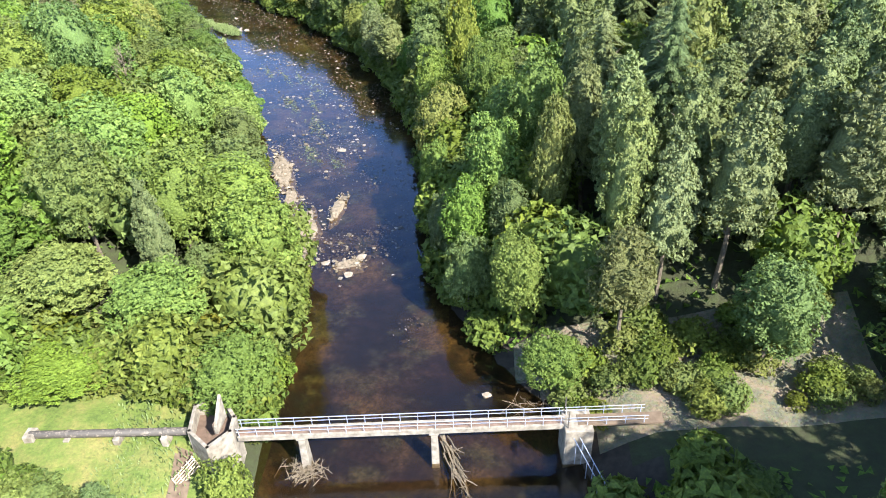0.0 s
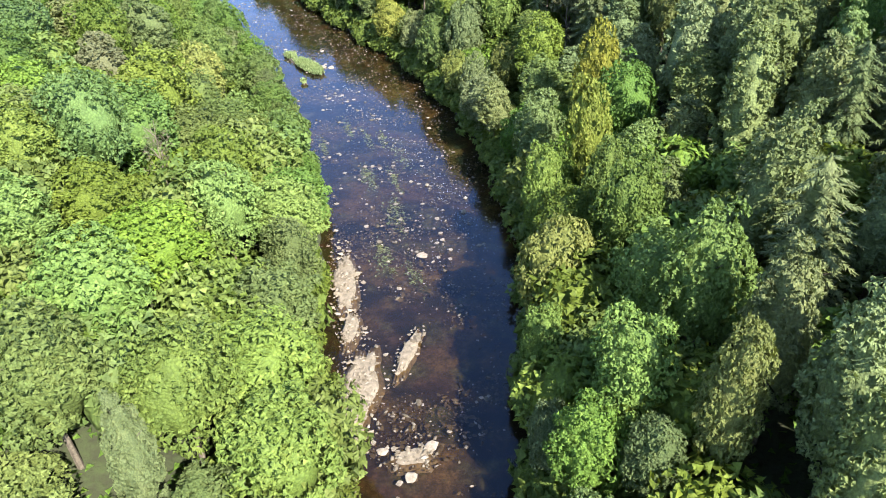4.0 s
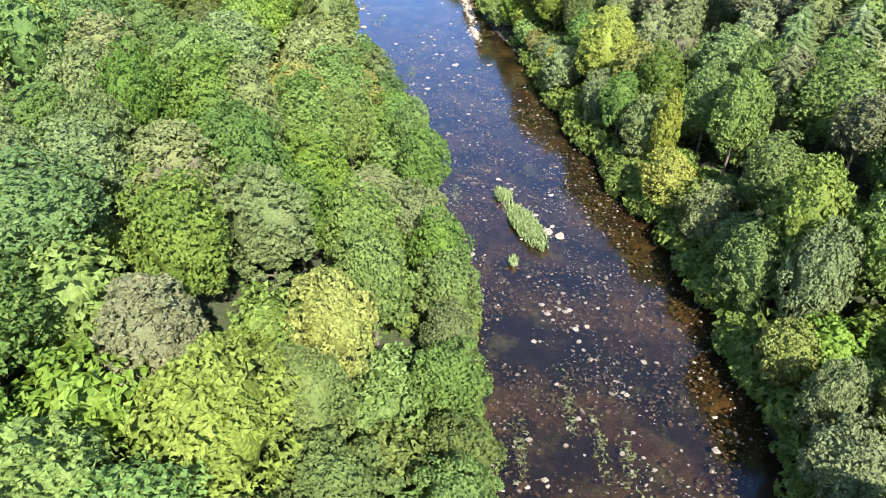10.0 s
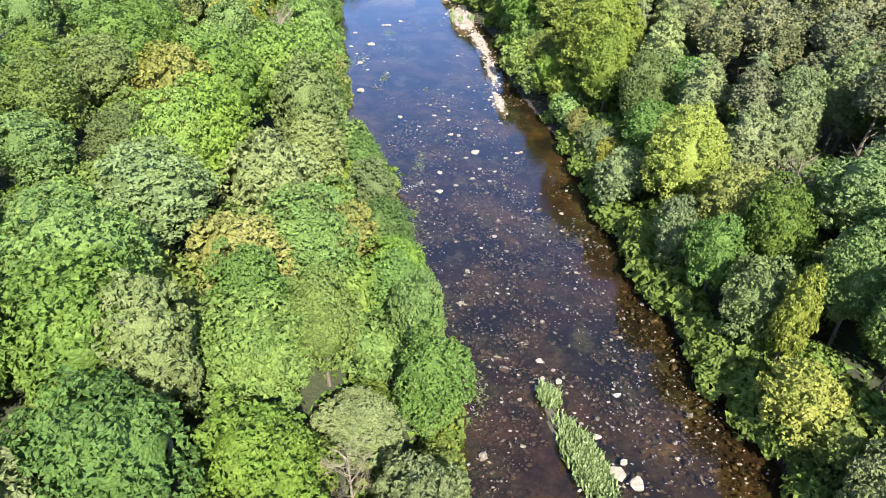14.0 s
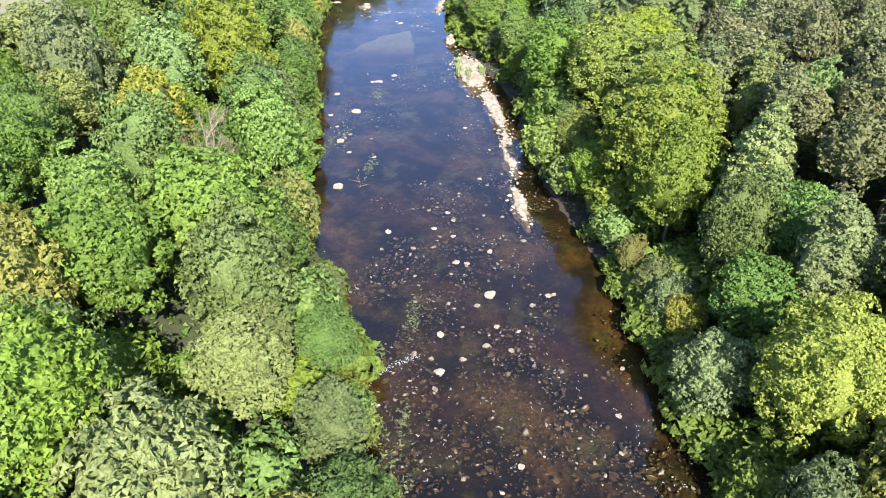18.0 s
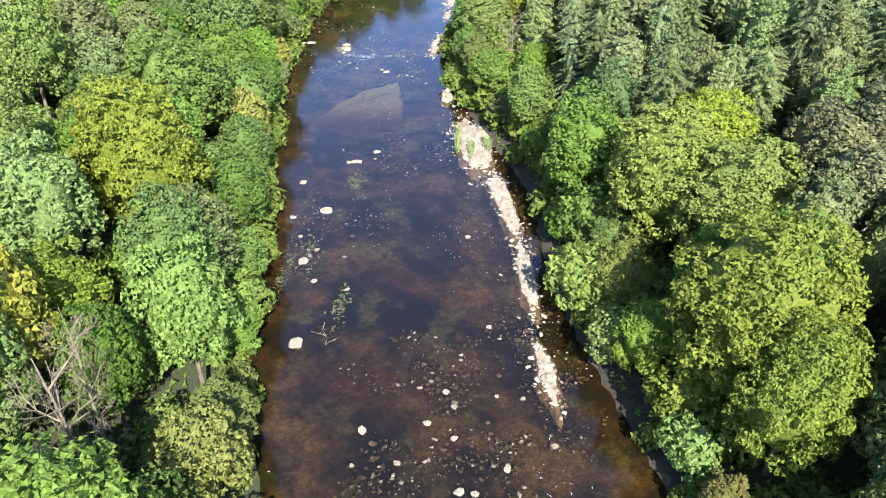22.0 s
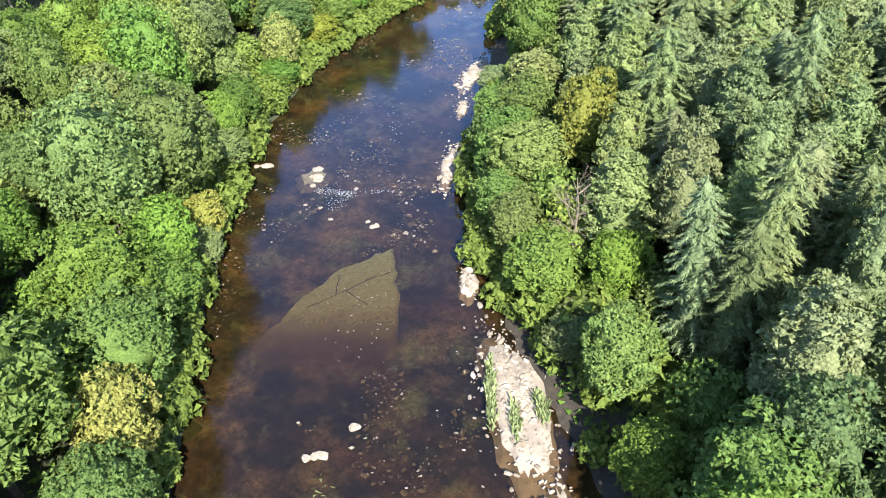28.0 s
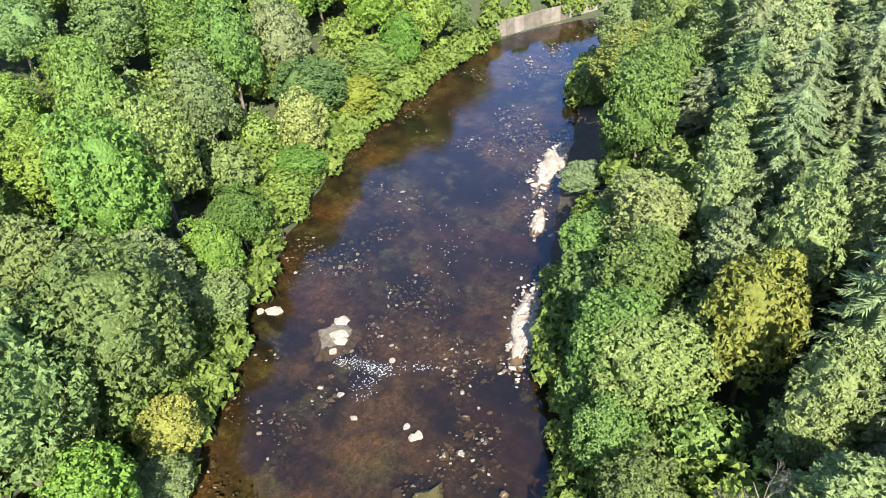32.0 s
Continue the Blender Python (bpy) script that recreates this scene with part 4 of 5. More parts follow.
def scatter():
    rng = random.Random(7)
    pts, grid = [], {}

    def put(x, y, r):
        k = (int(x // 12), int(y // 12))
        for i in (-1, 0, 1):
            for j in (-1, 0, 1):
                for a, b, q in grid.get((k[0] + i, k[1] + j), ()):
                    if (a - x) ** 2 + (b - y) ** 2 < ((r + q) * 0.5) ** 2:
                        return False
        grid.setdefault(k, []).append((x, y, r))
        return True

    for x, y, r in taken:
        put(x, y, r * 1.5)
    rowed = []
    for line, out in ((EDGE_L, 1), (EDGE_R, -1)):
        for i in range(len(line) - 1):
            t = line[i + 1] - line[i]
            nrm = np.array([-t[1], t[0]]) / np.hypot(*t) * out
            rowed.append(tuple(line[i] + nrm * rng.uniform(2.4, 4.2)))
    cand = rowed + [(rng.uniform(-345, 130), rng.uniform(8, 560)) for _ in range(36000)]
    dist, left = bank_distance(cand)
    for (x, y), d, lf in zip(cand, dist, left):
        if d < (2.2 if lf or y < 285 else 4.6) or y < (40 if lf else 50 if x > 52 else 76) or not free(x, y) or lf and d > 46 and 282 < y < 385 or not seen_land(x, y):
            continue
        sp = species_at(x, y, d, lf, rng)
        r = {"spruce": 5.6, "larch": 6.2, "pine": 5.0, "beech": 12}.get(sp, 9.2) * rng.uniform(0.82, 1.15)
        if d < 5:
            r *= 0.8
        if put(x, y, r):
            pts.append((sp, x, y, d, lf, r))
    fill = [(rng.uniform(-300, 90), rng.uniform(40, 470)) for _ in range(60000)]
    dist, left = bank_distance(fill)
    for (x, y), d, lf in zip(fill, dist, left):
        if lf and d > 46 and 282 < y < 385 or not lf and y < 76 and x < 50:
            continue
        if 1.5 < d < 48 and 40 < y < 470 and free(x, y) and seen_land(x, y) and put(x, y, 5.0):
            pts.append(("hazel", x, y, d, lf, 4.6))
    return pts


ALL = scatter()
FAR, HAZELS = [], []
for sp, x, y, d, lf, r in ALL:
    if sp == "hazel":
        HAZELS.append((d, x, y, random.uniform(1.4, 2.1) if y < 150 else random.uniform(0.9, 1.5)))
        continue
    top = canopy(x, y, d, lf) + random.gauss(0, 1.3 if lf and y < 150 else 2.6)
    if lf and d > 34 and 280 < y < 385:
        top = min(top, 24)
    if lf and y < 82:
        top = min(top, 11 + 0.7 * max(y - 62, 0))
    if not lf and x > 38 and y < 78:
        top = min(top, 20)
    wide = r * (0.82 if sp in CONIFERS else 0.7 if lf and y < 150 else 0.56)
    if d < 58 and 44 < y < 475:
        grow(sp, x, y, top, wide, random.randrange(4))
    else:
        FAR.append((sp, x, y, (top - ground_at(x, y)) / TALL[sp][0]))
print("TREES", len(ALL), "far", len(FAR))


def woods(name, chosen, label):
    """Far woods of one kind as one mesh, with thinned crowns."""
    out, mats = [], {}
    rng = np.random.default_rng(5)
    hulls, faces, many = [], [], 0
    for sp, x, y, size in chosen:
        quads, _, (hv, hf) = KINDS[sp][0][int(rng.integers(0, len(KINDS[sp][0])))]
        v = quads.reshape(-1, 3, 3)
        v = v[rng.random(len(v)) < (0.34 if name in ("bank_scrub", "understorey") else 0.08 if chosen[0][0] in CONIFERS else 0.14)]
        mid = v.mean(1, keepdims=True)
        v = (mid + (v - mid) * 2.0) * size
        h = hv * size
        a = rng.uniform(0, 6.28)
        R = np.array([[math.cos(a), -math.sin(a), 0], [math.sin(a), math.cos(a), 0], [0, 0, 1]])
        at = np.array([x, y, ground_at(x, y)])
        out.append((v @ R.T + at).reshape(-1, 3))
        hulls.append((h @ R.T + at).reshape(-1, 3))
        faces.append(hf + many)
        many += len(h)
    if out:
        me = leaf_mesh(name, np.concatenate(out), LEAF[chosen[0][0]], (np.concatenate(hulls), np.concatenate(faces)))
        tagged(new(name, me), label, "woodland", kind="stuff")


HAZELS.sort()
for k, (d, x, y, s) in enumerate(HAZELS[:285]):
    tree("hazel", x, y, s, 1.0, k)
woods("understorey", [("hazel", x, y, s) for d, x, y, s in HAZELS[285:]], "bushy green understorey between the taller trees")
for sp in KINDS:
    woods("far_" + sp + "_woods", [t for t in FAR if t[0] == sp], "distant stand of " + KINDS[sp][4].replace(" tree ", " trees "))


# shrubs along both banks
SHRUBS = []
random.seed(11)
for line, out in ((EDGE_L, 1), (EDGE_R, -1)):
    for i in (k for k in range(14, len(line) - 18) for _ in range(2)):
        if random.random() > 0.6:
            continue
        t = line[i + 1] - line[i]
        nrm = np.array([-t[1], t[0]]) / np.hypot(*t) * out
        x, y = line[i] + t * random.random() + nrm * random.uniform(0.2, 2.4)
        if not free(x, y) or out < 0 and (300 < y < 372 or y < 72) and random.random() < 0.7:
            continue
        SHRUBS.append((x, y, random.uniform(0.55, 1.0)))

# sunlit scrub in the clearing by the landing
for x, y, s in ((14, 68, 0.8), (18, 70, 0.9), (22, 67.5, 0.9), (27, 70, 1.0), (31, 66.5, 0.7), (35, 70, 0.9), (11, 70.5, 0.9), (20, 73, 1.1)):
    SHRUBS.insert(0, (x, y, s))
for k in range(40):
    SHRUBS.insert(0, (-74 + k * 1.12, 64.5 + random.uniform(-1, 4.5), random.uniform(1.1, 1.9)))
for k in range(60):
    SHRUBS.insert(0, (random.uniform(11, 44), random.uniform(59, 74), random.uniform(0.4, 0.9)))
for k in range(26):
    x = -72 + k * 1.75
    SHRUBS.insert(0, (x, 63.5 + random.uniform(-1, 2.5), random.uniform(0.7, 1.4)))
for k in range(110):
    i = random.randrange(100, len(EDGE_L) - 18)
    t = EDGE_L[i + 1] - EDGE_L[i]
    x, y = EDGE_L[i] + np.array([-t[1], t[0]]) / np.hypot(*t) * random.uniform(0.4, 7) + t * random.random()
    SHRUBS.append((x, y, random.uniform(0.7, 1.3)))
for k in range(760):
    line, out = ((EDGE_R, -1), (EDGE_L, 1))[k % 3 == 0]
    i = random.randrange(16, len(line) - 18)
    t = line[i + 1] - line[i]
    x, y = line[i] + np.array([-t[1], t[0]]) / np.hypot(*t) * out * random.uniform(0.3, 11) + t * random.random()
    if out > 0 and 150 < y < 440 and random.random() < 0.6:
        continue
    if free(x, y) and not (out < 0 and 300 < y < 372 and bank_distance([(x, y)])[0][0] < 3.2):
        SHRUBS.append((x, y, random.uniform(0.8, 1.5)))
for k in range(620):
    line, out = ((EDGE_R, -1), (EDGE_L, 1))[k % 2]
    i = random.randrange(24, len(line) - 18)
    if out > 0 and line[i][1] < 300 and k % 4 == 1:
        i = random.randrange(86, len(line) - 14)
    t = line[i + 1] - line[i]
    x, y = line[i] + np.array([-t[1], t[0]]) / np.hypot(*t) * out * random.uniform(-0.7, 2.6) + t * random.random()
    if out > 0 and 150 < y < 440 and random.random() < 0.6:
        continue
    if free(x, y) and y > 84 and not (out < 0 and 296 < y < 372) and not (out > 0 and 92 < y < 136):
        SHRUBS.append((x, y, random.uniform(0.75, 1.35)))
for k in range(60):
    i = random.randrange(38, 58)
    t = EDGE_L[i + 1] - EDGE_L[i]
    x, y = EDGE_L[i] + np.array([-t[1], t[0]]) / np.hypot(*t) * random.uniform(1.3, 5) + t * random.random()
    SHRUBS.append((x, y, random.uniform(0.7, 1.4)))
for k in range(34):
    y = 60 + k
    SHRUBS.insert(0, (np.interp(y, (58, 80, 93), (-26.5, -27, -28.5)) + random.uniform(-1.4, 0.5), y, random.uniform(0.5, 0.95)))
for x, y, s in ((-60, 47, 1.2), (-56.5, 45.5, 1.0), (-51, 47.5, 1.3), (-66, 49, 1.1), (-47.5, 48, 0.8), (-42, 44.5, 1.0), (-64, 58, 0.8), (-58, 60.5, 0.9)):
    SHRUBS.insert(0, (x, y, s))
for k in range(24):
    SHRUBS.insert(0, (-29.2 + random.uniform(-1.5, 1.2) - 0.02 * k, 60.5 + k * 0.9, random.uniform(0.45, 0.85)))
for k, (x, y, s) in enumerate(SHRUBS[:280]):
    tree("shrub", x, y, s, 1.15, k)
woods("bank_scrub", [("shrub", x, y, s) for x, y, s in SHRUBS[280:]], "tangled green scrub along the river bank")

# undergrowth of the forest floor
rng = np.random.default_rng(17)
cand = np.stack([rng.uniform(-330, 90, 110000), rng.uniform(10, 540, 110000)], 1)
steep = np.concatenate([line[rng.integers(10, len(line) - 12, 5000)] + rng.normal(size=(5000, 2)) * 4 for line in (EDGE_L, EDGE_R)])
cand = np.concatenate([steep, cand])
dist, left = bank_distance(cand)
ok = [i for i in range(len(cand)) if 0.8 < dist[i] < 70 and free(*cand[i]) and seen_land(*cand[i]) and not (left[i] and dist[i] > 44 and 280 < cand[i][1] < 385)]
p = np.array([(cand[i][0], cand[i][1], ground_at(*cand[i]) + abs(rng.normal()) * 0.45 + 0.15) for i in ok[:42000]])
me = leaf_mesh("undergrowth", clumps(rng, p, rng.normal(size=(len(p), 3)) * 0.4 + np.array([0, 0, 1.0]), 0.95, 0.8), LEAF["oak"])
tagged(new("undergrowth", me), "dark leafy undergrowth on the forest floor", "undergrowth", kind="stuff")


# ---- shoals, rock shelf, boulders ----
def mound(name, cx, cy, ax, long, wide, top, mat, label, ledges=0.0, seed=1, low=-0.9):
    """A low bank of shingle or bedrock with a ragged rim, standing out of the bed."""
    rings, seg = 14, 56
    c, s = math.cos(radians(ax)), math.sin(radians(ax))
    v, f = [], []
    for k in range(rings + 1):
        q = k / rings
        for i in range(seg):
            a = 2 * math.pi * i / seg
            rim = 1 + 0.3 * noise.noise(Vector((math.cos(a) * 1.7 + seed, math.sin(a) * 1.7, seed))) + 0.16 * noise.noise(Vector((math.cos(a) * 6, math.sin(a) * 6, seed * 2.0)))
            u, w = math.cos(a) * long * q * rim, math.sin(a) * wide * q * rim
            z = top - (top - low) * max(0.0, (q - 0.55) / 0.45) ** 1.4 + 0.22 * noise.noise(Vector((u * 0.5, w * 0.5, seed))) * (1 - q)
            if ledges:
                z = math.floor(z / ledges) * ledges + 0.25 * (z % ledges)
            v.append((cx + u * c - w * s, cy + u * s + w * c, z))
    for k in range(rings):
        for i in range(seg):
            j = (i + 1) % seg
            f.append((k * seg + i, k * seg + j, (k + 1) * seg + j, (k + 1) * seg + i))
    return tagged(new(name, mesh_of(name, v, f, mat, not ledges)), label, "ground", kind="structure")


def stone_shape(rng, flat=0.6):
    """Corners and faces of one small uneven stone."""
    p = np.array([(1, 0, 0), (-1, 0, 0), (0, 1, 0), (0, -1, 0), (0, 0, 1), (0, 0, -1), (0.7, 0.7, 0.5), (-0.7, -0.7, 0.5)], float)
    p = p * rng.uniform(0.7, 1.25, (8, 1)) * np.array([1.0, rng.uniform(0.55, 1.0), flat])
    a = rng.uniform(0, 6.28)
    R = np.array([[math.cos(a), -math.sin(a), 0], [math.sin(a), math.cos(a), 0], [0, 0, 1]])
    return p @ R.T


STONE_FACES = [(4, 0, 6), (4, 6, 2), (4, 2, 1), (4, 1, 7), (4, 7, 3), (4, 3, 0), (0, 2, 6), (1, 3, 7), (5, 2, 0), (5, 1, 2), (5, 3, 1), (5, 0, 3)]


def stones(name, places, mat, label):
    """Many small stones in one mesh; places: x, y, z, radius."""
    rng = np.random.default_rng(len(places))
    v, f = [], []
    for x, y, z, r in places:
        k = len(v)
        v.extend(stone_shape(rng) * r + np.array([x, y, z]))
        f.extend([(a + k, b + k, c + k) for a, b, c in STONE_FACES])
    tagged(new(name, mesh_of(name, v, f, mat)), label, "stones", kind="stuff")


BARS = [(-167.5, 362, 125, 13, 4.2, 0.5), (-153, 345.5, 128, 13, 2.1, 0.3), (-141, 328.5, 120, 11, 1.7, 0.2), (-130.5, 311, 126, 8, 1.6, 0.08),
        (-200.5, 406, 110, 9, 2.2, 0.4), (-214.5, 442, 98, 9, 2.6, 0.45), (-183, 379, 118, 4, 1.8, 0.35), (-209, 426, 112, 5, 1.3, 0.3)]
rs = np.random.default_rng(3)
for i, (x, y, a, lo, wi, tp) in enumerate(BARS):
    mound("shingle_bar", x, y, a, lo, wi, tp, SHINGLE, "pale dry shingle bar at the water's edge", seed=i + 3.3)
    pts = []
    c, s = math.cos(radians(a)), math.sin(radians(a))
    for _ in range(int(lo * wi * 11)):
        q = rs.normal(size=2) * 0.52
        u, w = q * np.array([lo, wi])
        h = tp - (tp + 0.9) * max(0.0, (np.hypot(*q) - 0.6) / 0.4) ** 1.4
        pts.append((x + u * c - w * s, y + u * s + w * c, max(h, -0.06) + 0.02, rs.gamma(2.0, 0.09) + 0.06))
    stones("shingle", pts, SHINGLE, "loose pale cobbles scattered over the shingle bar")

for x, y, a, lo, wi, tp, q in ((-38.6, 129, 108, 10, 2.3, 0.32, 7.1), (-34.6, 118, 100, 5, 1.6, 0.25, 3.1), (-30, 107, 100, 9, 3.0, 0.4, 8.6), (-25.0, 114, 84, 6, 1.3, 0.55, 2.2), (-28.5, 97, 105, 6, 1.2, 0.2, 5.2), (-20.8, 96.3, 20, 3.2, 1.8, 0.12, 4.2)):
    mound("rock_shelf", x, y, a, lo, wi, tp, ROCK, "ledges of pale sandstone bedrock by the bank", 0.12, q)
    c, s = math.cos(radians(a)), math.sin(radians(a))
    pts = []
    for _ in range(int(lo * wi * 14)):
        u, w = rs.normal(size=2) * 0.6 * np.array([lo, wi])
        pts.append((x + u * c - w * s, y + u * s + w * c, max(-0.05, tp * (1 - (u / lo) ** 2 - (w / wi) ** 2)) + 0.03, rs.gamma(2.0, 0.075) + 0.05))
    stones("slab_rubble", pts, ROCK, "broken pale sandstone slabs and rubble")
mound("grass_islet", -77, 222, 136, 10.5, 2.5, 0.4, WETROCK, "small stony islet in the river under tall grass", 0, 5.5)
mound("grass_islet", -73.2, 209.8, 100, 1.3, 0.9, 0.25, WETROCK, "small stony islet in the river under tall grass", 0, 1.5)
mound("rock_shelf", -220.8, 391.8, 100, 3.6, 3.0, 0.12, WETROCK, "flat algae-green bedrock just above the water", 0.15, 6.1)

def slab():
    """A tilted bedrock slab under the water, with a ragged outline and dark strips for cracks; its own x runs
    downstream.
    """
    turn = Matrix.Translation((-195.0, 365.5, 0)) @ Matrix.Rotation(radians(-62), 4, "Z")
    back = turn.inverted()
    outline = [back @ Vector((x, y, 0)) for x, y in ((-197.3, 381), (-201.7, 373.5), (-202.8, 364), (-203, 355), (-197, 350), (-189, 349), (-184.5, 355), (-186, 364.3), (-191, 372.5))]
    rim = []
    for i, p in enumerate(outline):
        q = outline[(i + 1) % len(outline)]
        for k in range(7):
            w = p.lerp(q, k / 7)
            rim.append(w + Vector((noise.noise(w * 0.5), noise.noise(w * 0.5 + Vector((9, 0, 0))), 0)) * 0.8)
    mid = sum(rim, Vector()) / len(rim)
    v, f, m = [], [], len(rim)
    for ring in (0.02, 0.3, 0.6, 0.85, 0.96, 1.0):
        for p in rim:
            w = mid.lerp(p, ring)
            v.append((w.x, w.y, -0.14 - 0.012 * max(w.x + 12, 0) + 0.05 * noise.noise(w * 0.7) - (0.5 if ring == 1.0 else 0.0)))
    for k in range(5):
        for i in range(m):
            j = (i + 1) % m
            f.append((k * m + i, k * m + j, (k + 1) * m + j, (k + 1) * m + i))
    ob = new("bedrock_slab", mesh_of("bedrock_slab", v, f, SLAB))
    ob.matrix_basis = turn
    tagged(ob, "pale algae-green bedrock slab under shallow brown water", "rock", kind="structure")
    for way in (((-200.5, 364.0), (-197.8, 369.3), (-195.8, 374.1)), ((-197.8, 369.3), (-193.3, 368.2)), ((-198.6, 368), (-200.6, 371.8)), ((-196.4, 372.4), (-194, 376))):
        pts = [back @ Vector((x, y, 0)) for x, y in way]
        cv, cf = [], []
        for a, b in zip(pts, pts[1:]):
            for k in range(8):
                p = a.lerp(b, k / 7)
                side = Vector((-(b - a).y, (b - a).x, 0)).normalized()
                p = p + side * 0.35 * noise.noise(p * 0.9)
                wd = 0.07 + 0.05 * noise.noise(p * 1.7)
                cv += [tuple(p + side * wd + Vector((0, 0, -0.04))), tuple(p - side * wd + Vector((0, 0, -0.04)))]
        for k in range(len(cv) // 2 - 1):
            cf.append((2 * k, 2 * k + 1, 2 * k + 3, 2 * k + 2))
        child("crack", mesh_of("crack", cv, cf, CRACK), ob)


slab()

BOULDERS, BROWN = [], []
for k in range(6):
    rng = np.random.default_rng(40 + k)
    bm = bmesh.new()
    bmesh.ops.create_icosphere(bm, subdivisions=2, radius=1.0)
    for vert in bm.verts:
        n1 = noise.noise(vert.co * 1.3 + Vector((k * 3.0, 0, 0)))
        vert.co *= 1 + 0.45 * n1
        vert.co.z = max(-0.5, min(vert.co.z * 0.62, 0.42 + 0.1 * n1))
        vert.co.x *= 1.25
    bm2 = bpy.data.meshes.new("boulder")
    bm.to_mesh(bm2)
    bm.free()
    BOULDERS.append(bm2)
    bm2.materials.append(ROCK)
    brown = bm2.copy()
    brown.materials[0] = RIVERSTONE
    BROWN.append(brown)


def boulder(x, y, r, z=0.0, turn=0.0, k=0, flat=1.0, brown=False):
    ob = new("boulder", (BROWN if brown else BOULDERS)[k % 6])
    ob.matrix_basis = Matrix.LocRotScale((x, y, z), Euler((0, 0, turn)), (r, r, r * flat))
    return tagged(ob, "brown wet boulder lying in the shallows" if brown else "pale weathered boulder standing in the stream", "boulder", "boulders in the river")


NAMED_BOULDERS = [(-178.8, 328.3, 1.1), (-162.8, 299.7, 1.15), (-173.5, 314.9, 0.9), (-123.6, 285.2, 0.95), (-122.2, 267.4, 0.7), (-125.7, 273.8, 0.6),
                  (-115.8, 289.4, 0.5), (-119.5, 279.2, 0.45), (-188.4, 333.9, 0.7), (-182.8, 350.0, 0.7), (-182.8, 323.9, 0.6), (-163.3, 312.5, 0.4),
                  (-153.6, 333.1, 0.5), (-183.7, 345.1, 0.7), (-185.2, 343.9, 0.55), (-202.8, 383.9, 0.6), (-231, 391, 1.0), (-221.7, 394, 0.8),
                  (-219.4, 391.4, 0.9), (-219, 389.4, 0.6), (-71.9, 221.4, 1.1), (-69.4, 221.2, 1.0), (-24.5, 96.5, 0.7), (-18.8, 98.1, 0.9),
                  (-20.2, 93.4, 0.8), (1.2, 67, 0.6), (-27.6, 137.4, 0.9)]
MORE_BOULDERS = [(-136.0, 296.0, 0.45), (-140.0, 296.4, 0.5), (-146.3, 291.7, 0.6), (-140.9, 315.3, 0.4), (-140.4, 301.9, 0.5), (-184.5, 344.6, 0.6), (-128.6, 295.1, 0.5),
                 (-132.0, 289.8, 0.6), (-71.7, 223.4, 0.5), (-87.3, 234.3, 0.5), (-84.4, 230.5, 0.7), (-80.1, 226.0, 0.6), (-75.8, 225.5, 0.5), (-80.4, 208.9, 0.5),
                 (-220.2, 392.0, 1.1), (-221.5, 394.4, 0.9), (-230.4, 391.3, 0.9), (-232.4, 390.1, 0.6), (-202.5, 384.4, 0.6), (-204.3, 384.7, 0.45)]
random.seed(21)
for i, (x, y, r) in enumerate(NAMED_BOULDERS + MORE_BOULDERS):
    boulder(x, y, r * 0.85, 0.02, random.uniform(0, 3), i, 0.6)
for cx, cy, spread, many in ((-85.5, 232.5, 2.0, 10), (-62, 201, 6, 12), (-27, 138, 5, 10), (-21, 150, 5, 10), (-50, 183, 8, 14), (-175, 316, 6, 9), (-204, 388, 6, 10), (-23, 97, 3, 8), (-40, 172, 6, 18), (-60, 200, 4, 14), (-36, 156, 6, 16), (-26, 143, 4, 12), (-44, 165, 3, 8), (-135, 297, 7, 14), (-105, 268, 9, 14), (-90, 250, 9, 12)):
    for k in range(many):
        boulder(cx + random.gauss(0, spread), cy + random.gauss(0, spread), random.uniform(0.16, 0.45), random.uniform(-0.1, 0.0), random.uniform(0, 3), k, 0.6, k % 4 > 0)

# small stones all over the bed, more of them in the riffles
out, under = [], []
rs = np.random.default_rng(8)
for _ in range(80000):
    i, w = int(rs.integers(60, n - 25)), rs.uniform(0.03, 0.97)
    x, y = wl[i] * (1 - w) + wr[i] * w + rs.uniform(-0.9, 0.9, 2)
    if (x + 195) ** 2 + (y - 366) ** 2 < 150:
        continue
    q = 1.1 * noise.noise(Vector((x * 0.06, y * 0.06, 0.7))) + 1.1 * noise.noise(Vector((x * 0.16, y * 0.16, 4.0)))
    q += 0.5 if 125 < y < 235 else 0.25 if 235 < y < 290 else -0.3 if y < 92 else 0.05
    if 270 < y < 345 and w > 0.75 or 120 < y < 300 and w > 0.6:
        q += 0.3
    if rs.random() < (q - 0.06) * 1.5:
        if rs.random() < 0.3:
            out.append((x, y, rs.uniform(-0.08, 0.05), rs.gamma(1.5, 0.065) + 0.05))
        else:
            under.append((x, y, rs.uniform(-0.45, -0.2), rs.gamma(2.0, 0.07) + 0.07))
print("STONES", len(out), len(under))
stones("river_stones", out[:6500:6], ROCK, "small pale stones breaking the surface of the shallows")
stones("dark_river_stones", [q for k, q in enumerate(out[:6500]) if k % 6], RIVERSTONE, "small dark wet stones breaking the surface of the shallows")
stones("bed_stones", under[:18000], BEDSTONE, "brown submerged cobbles on the river bed")


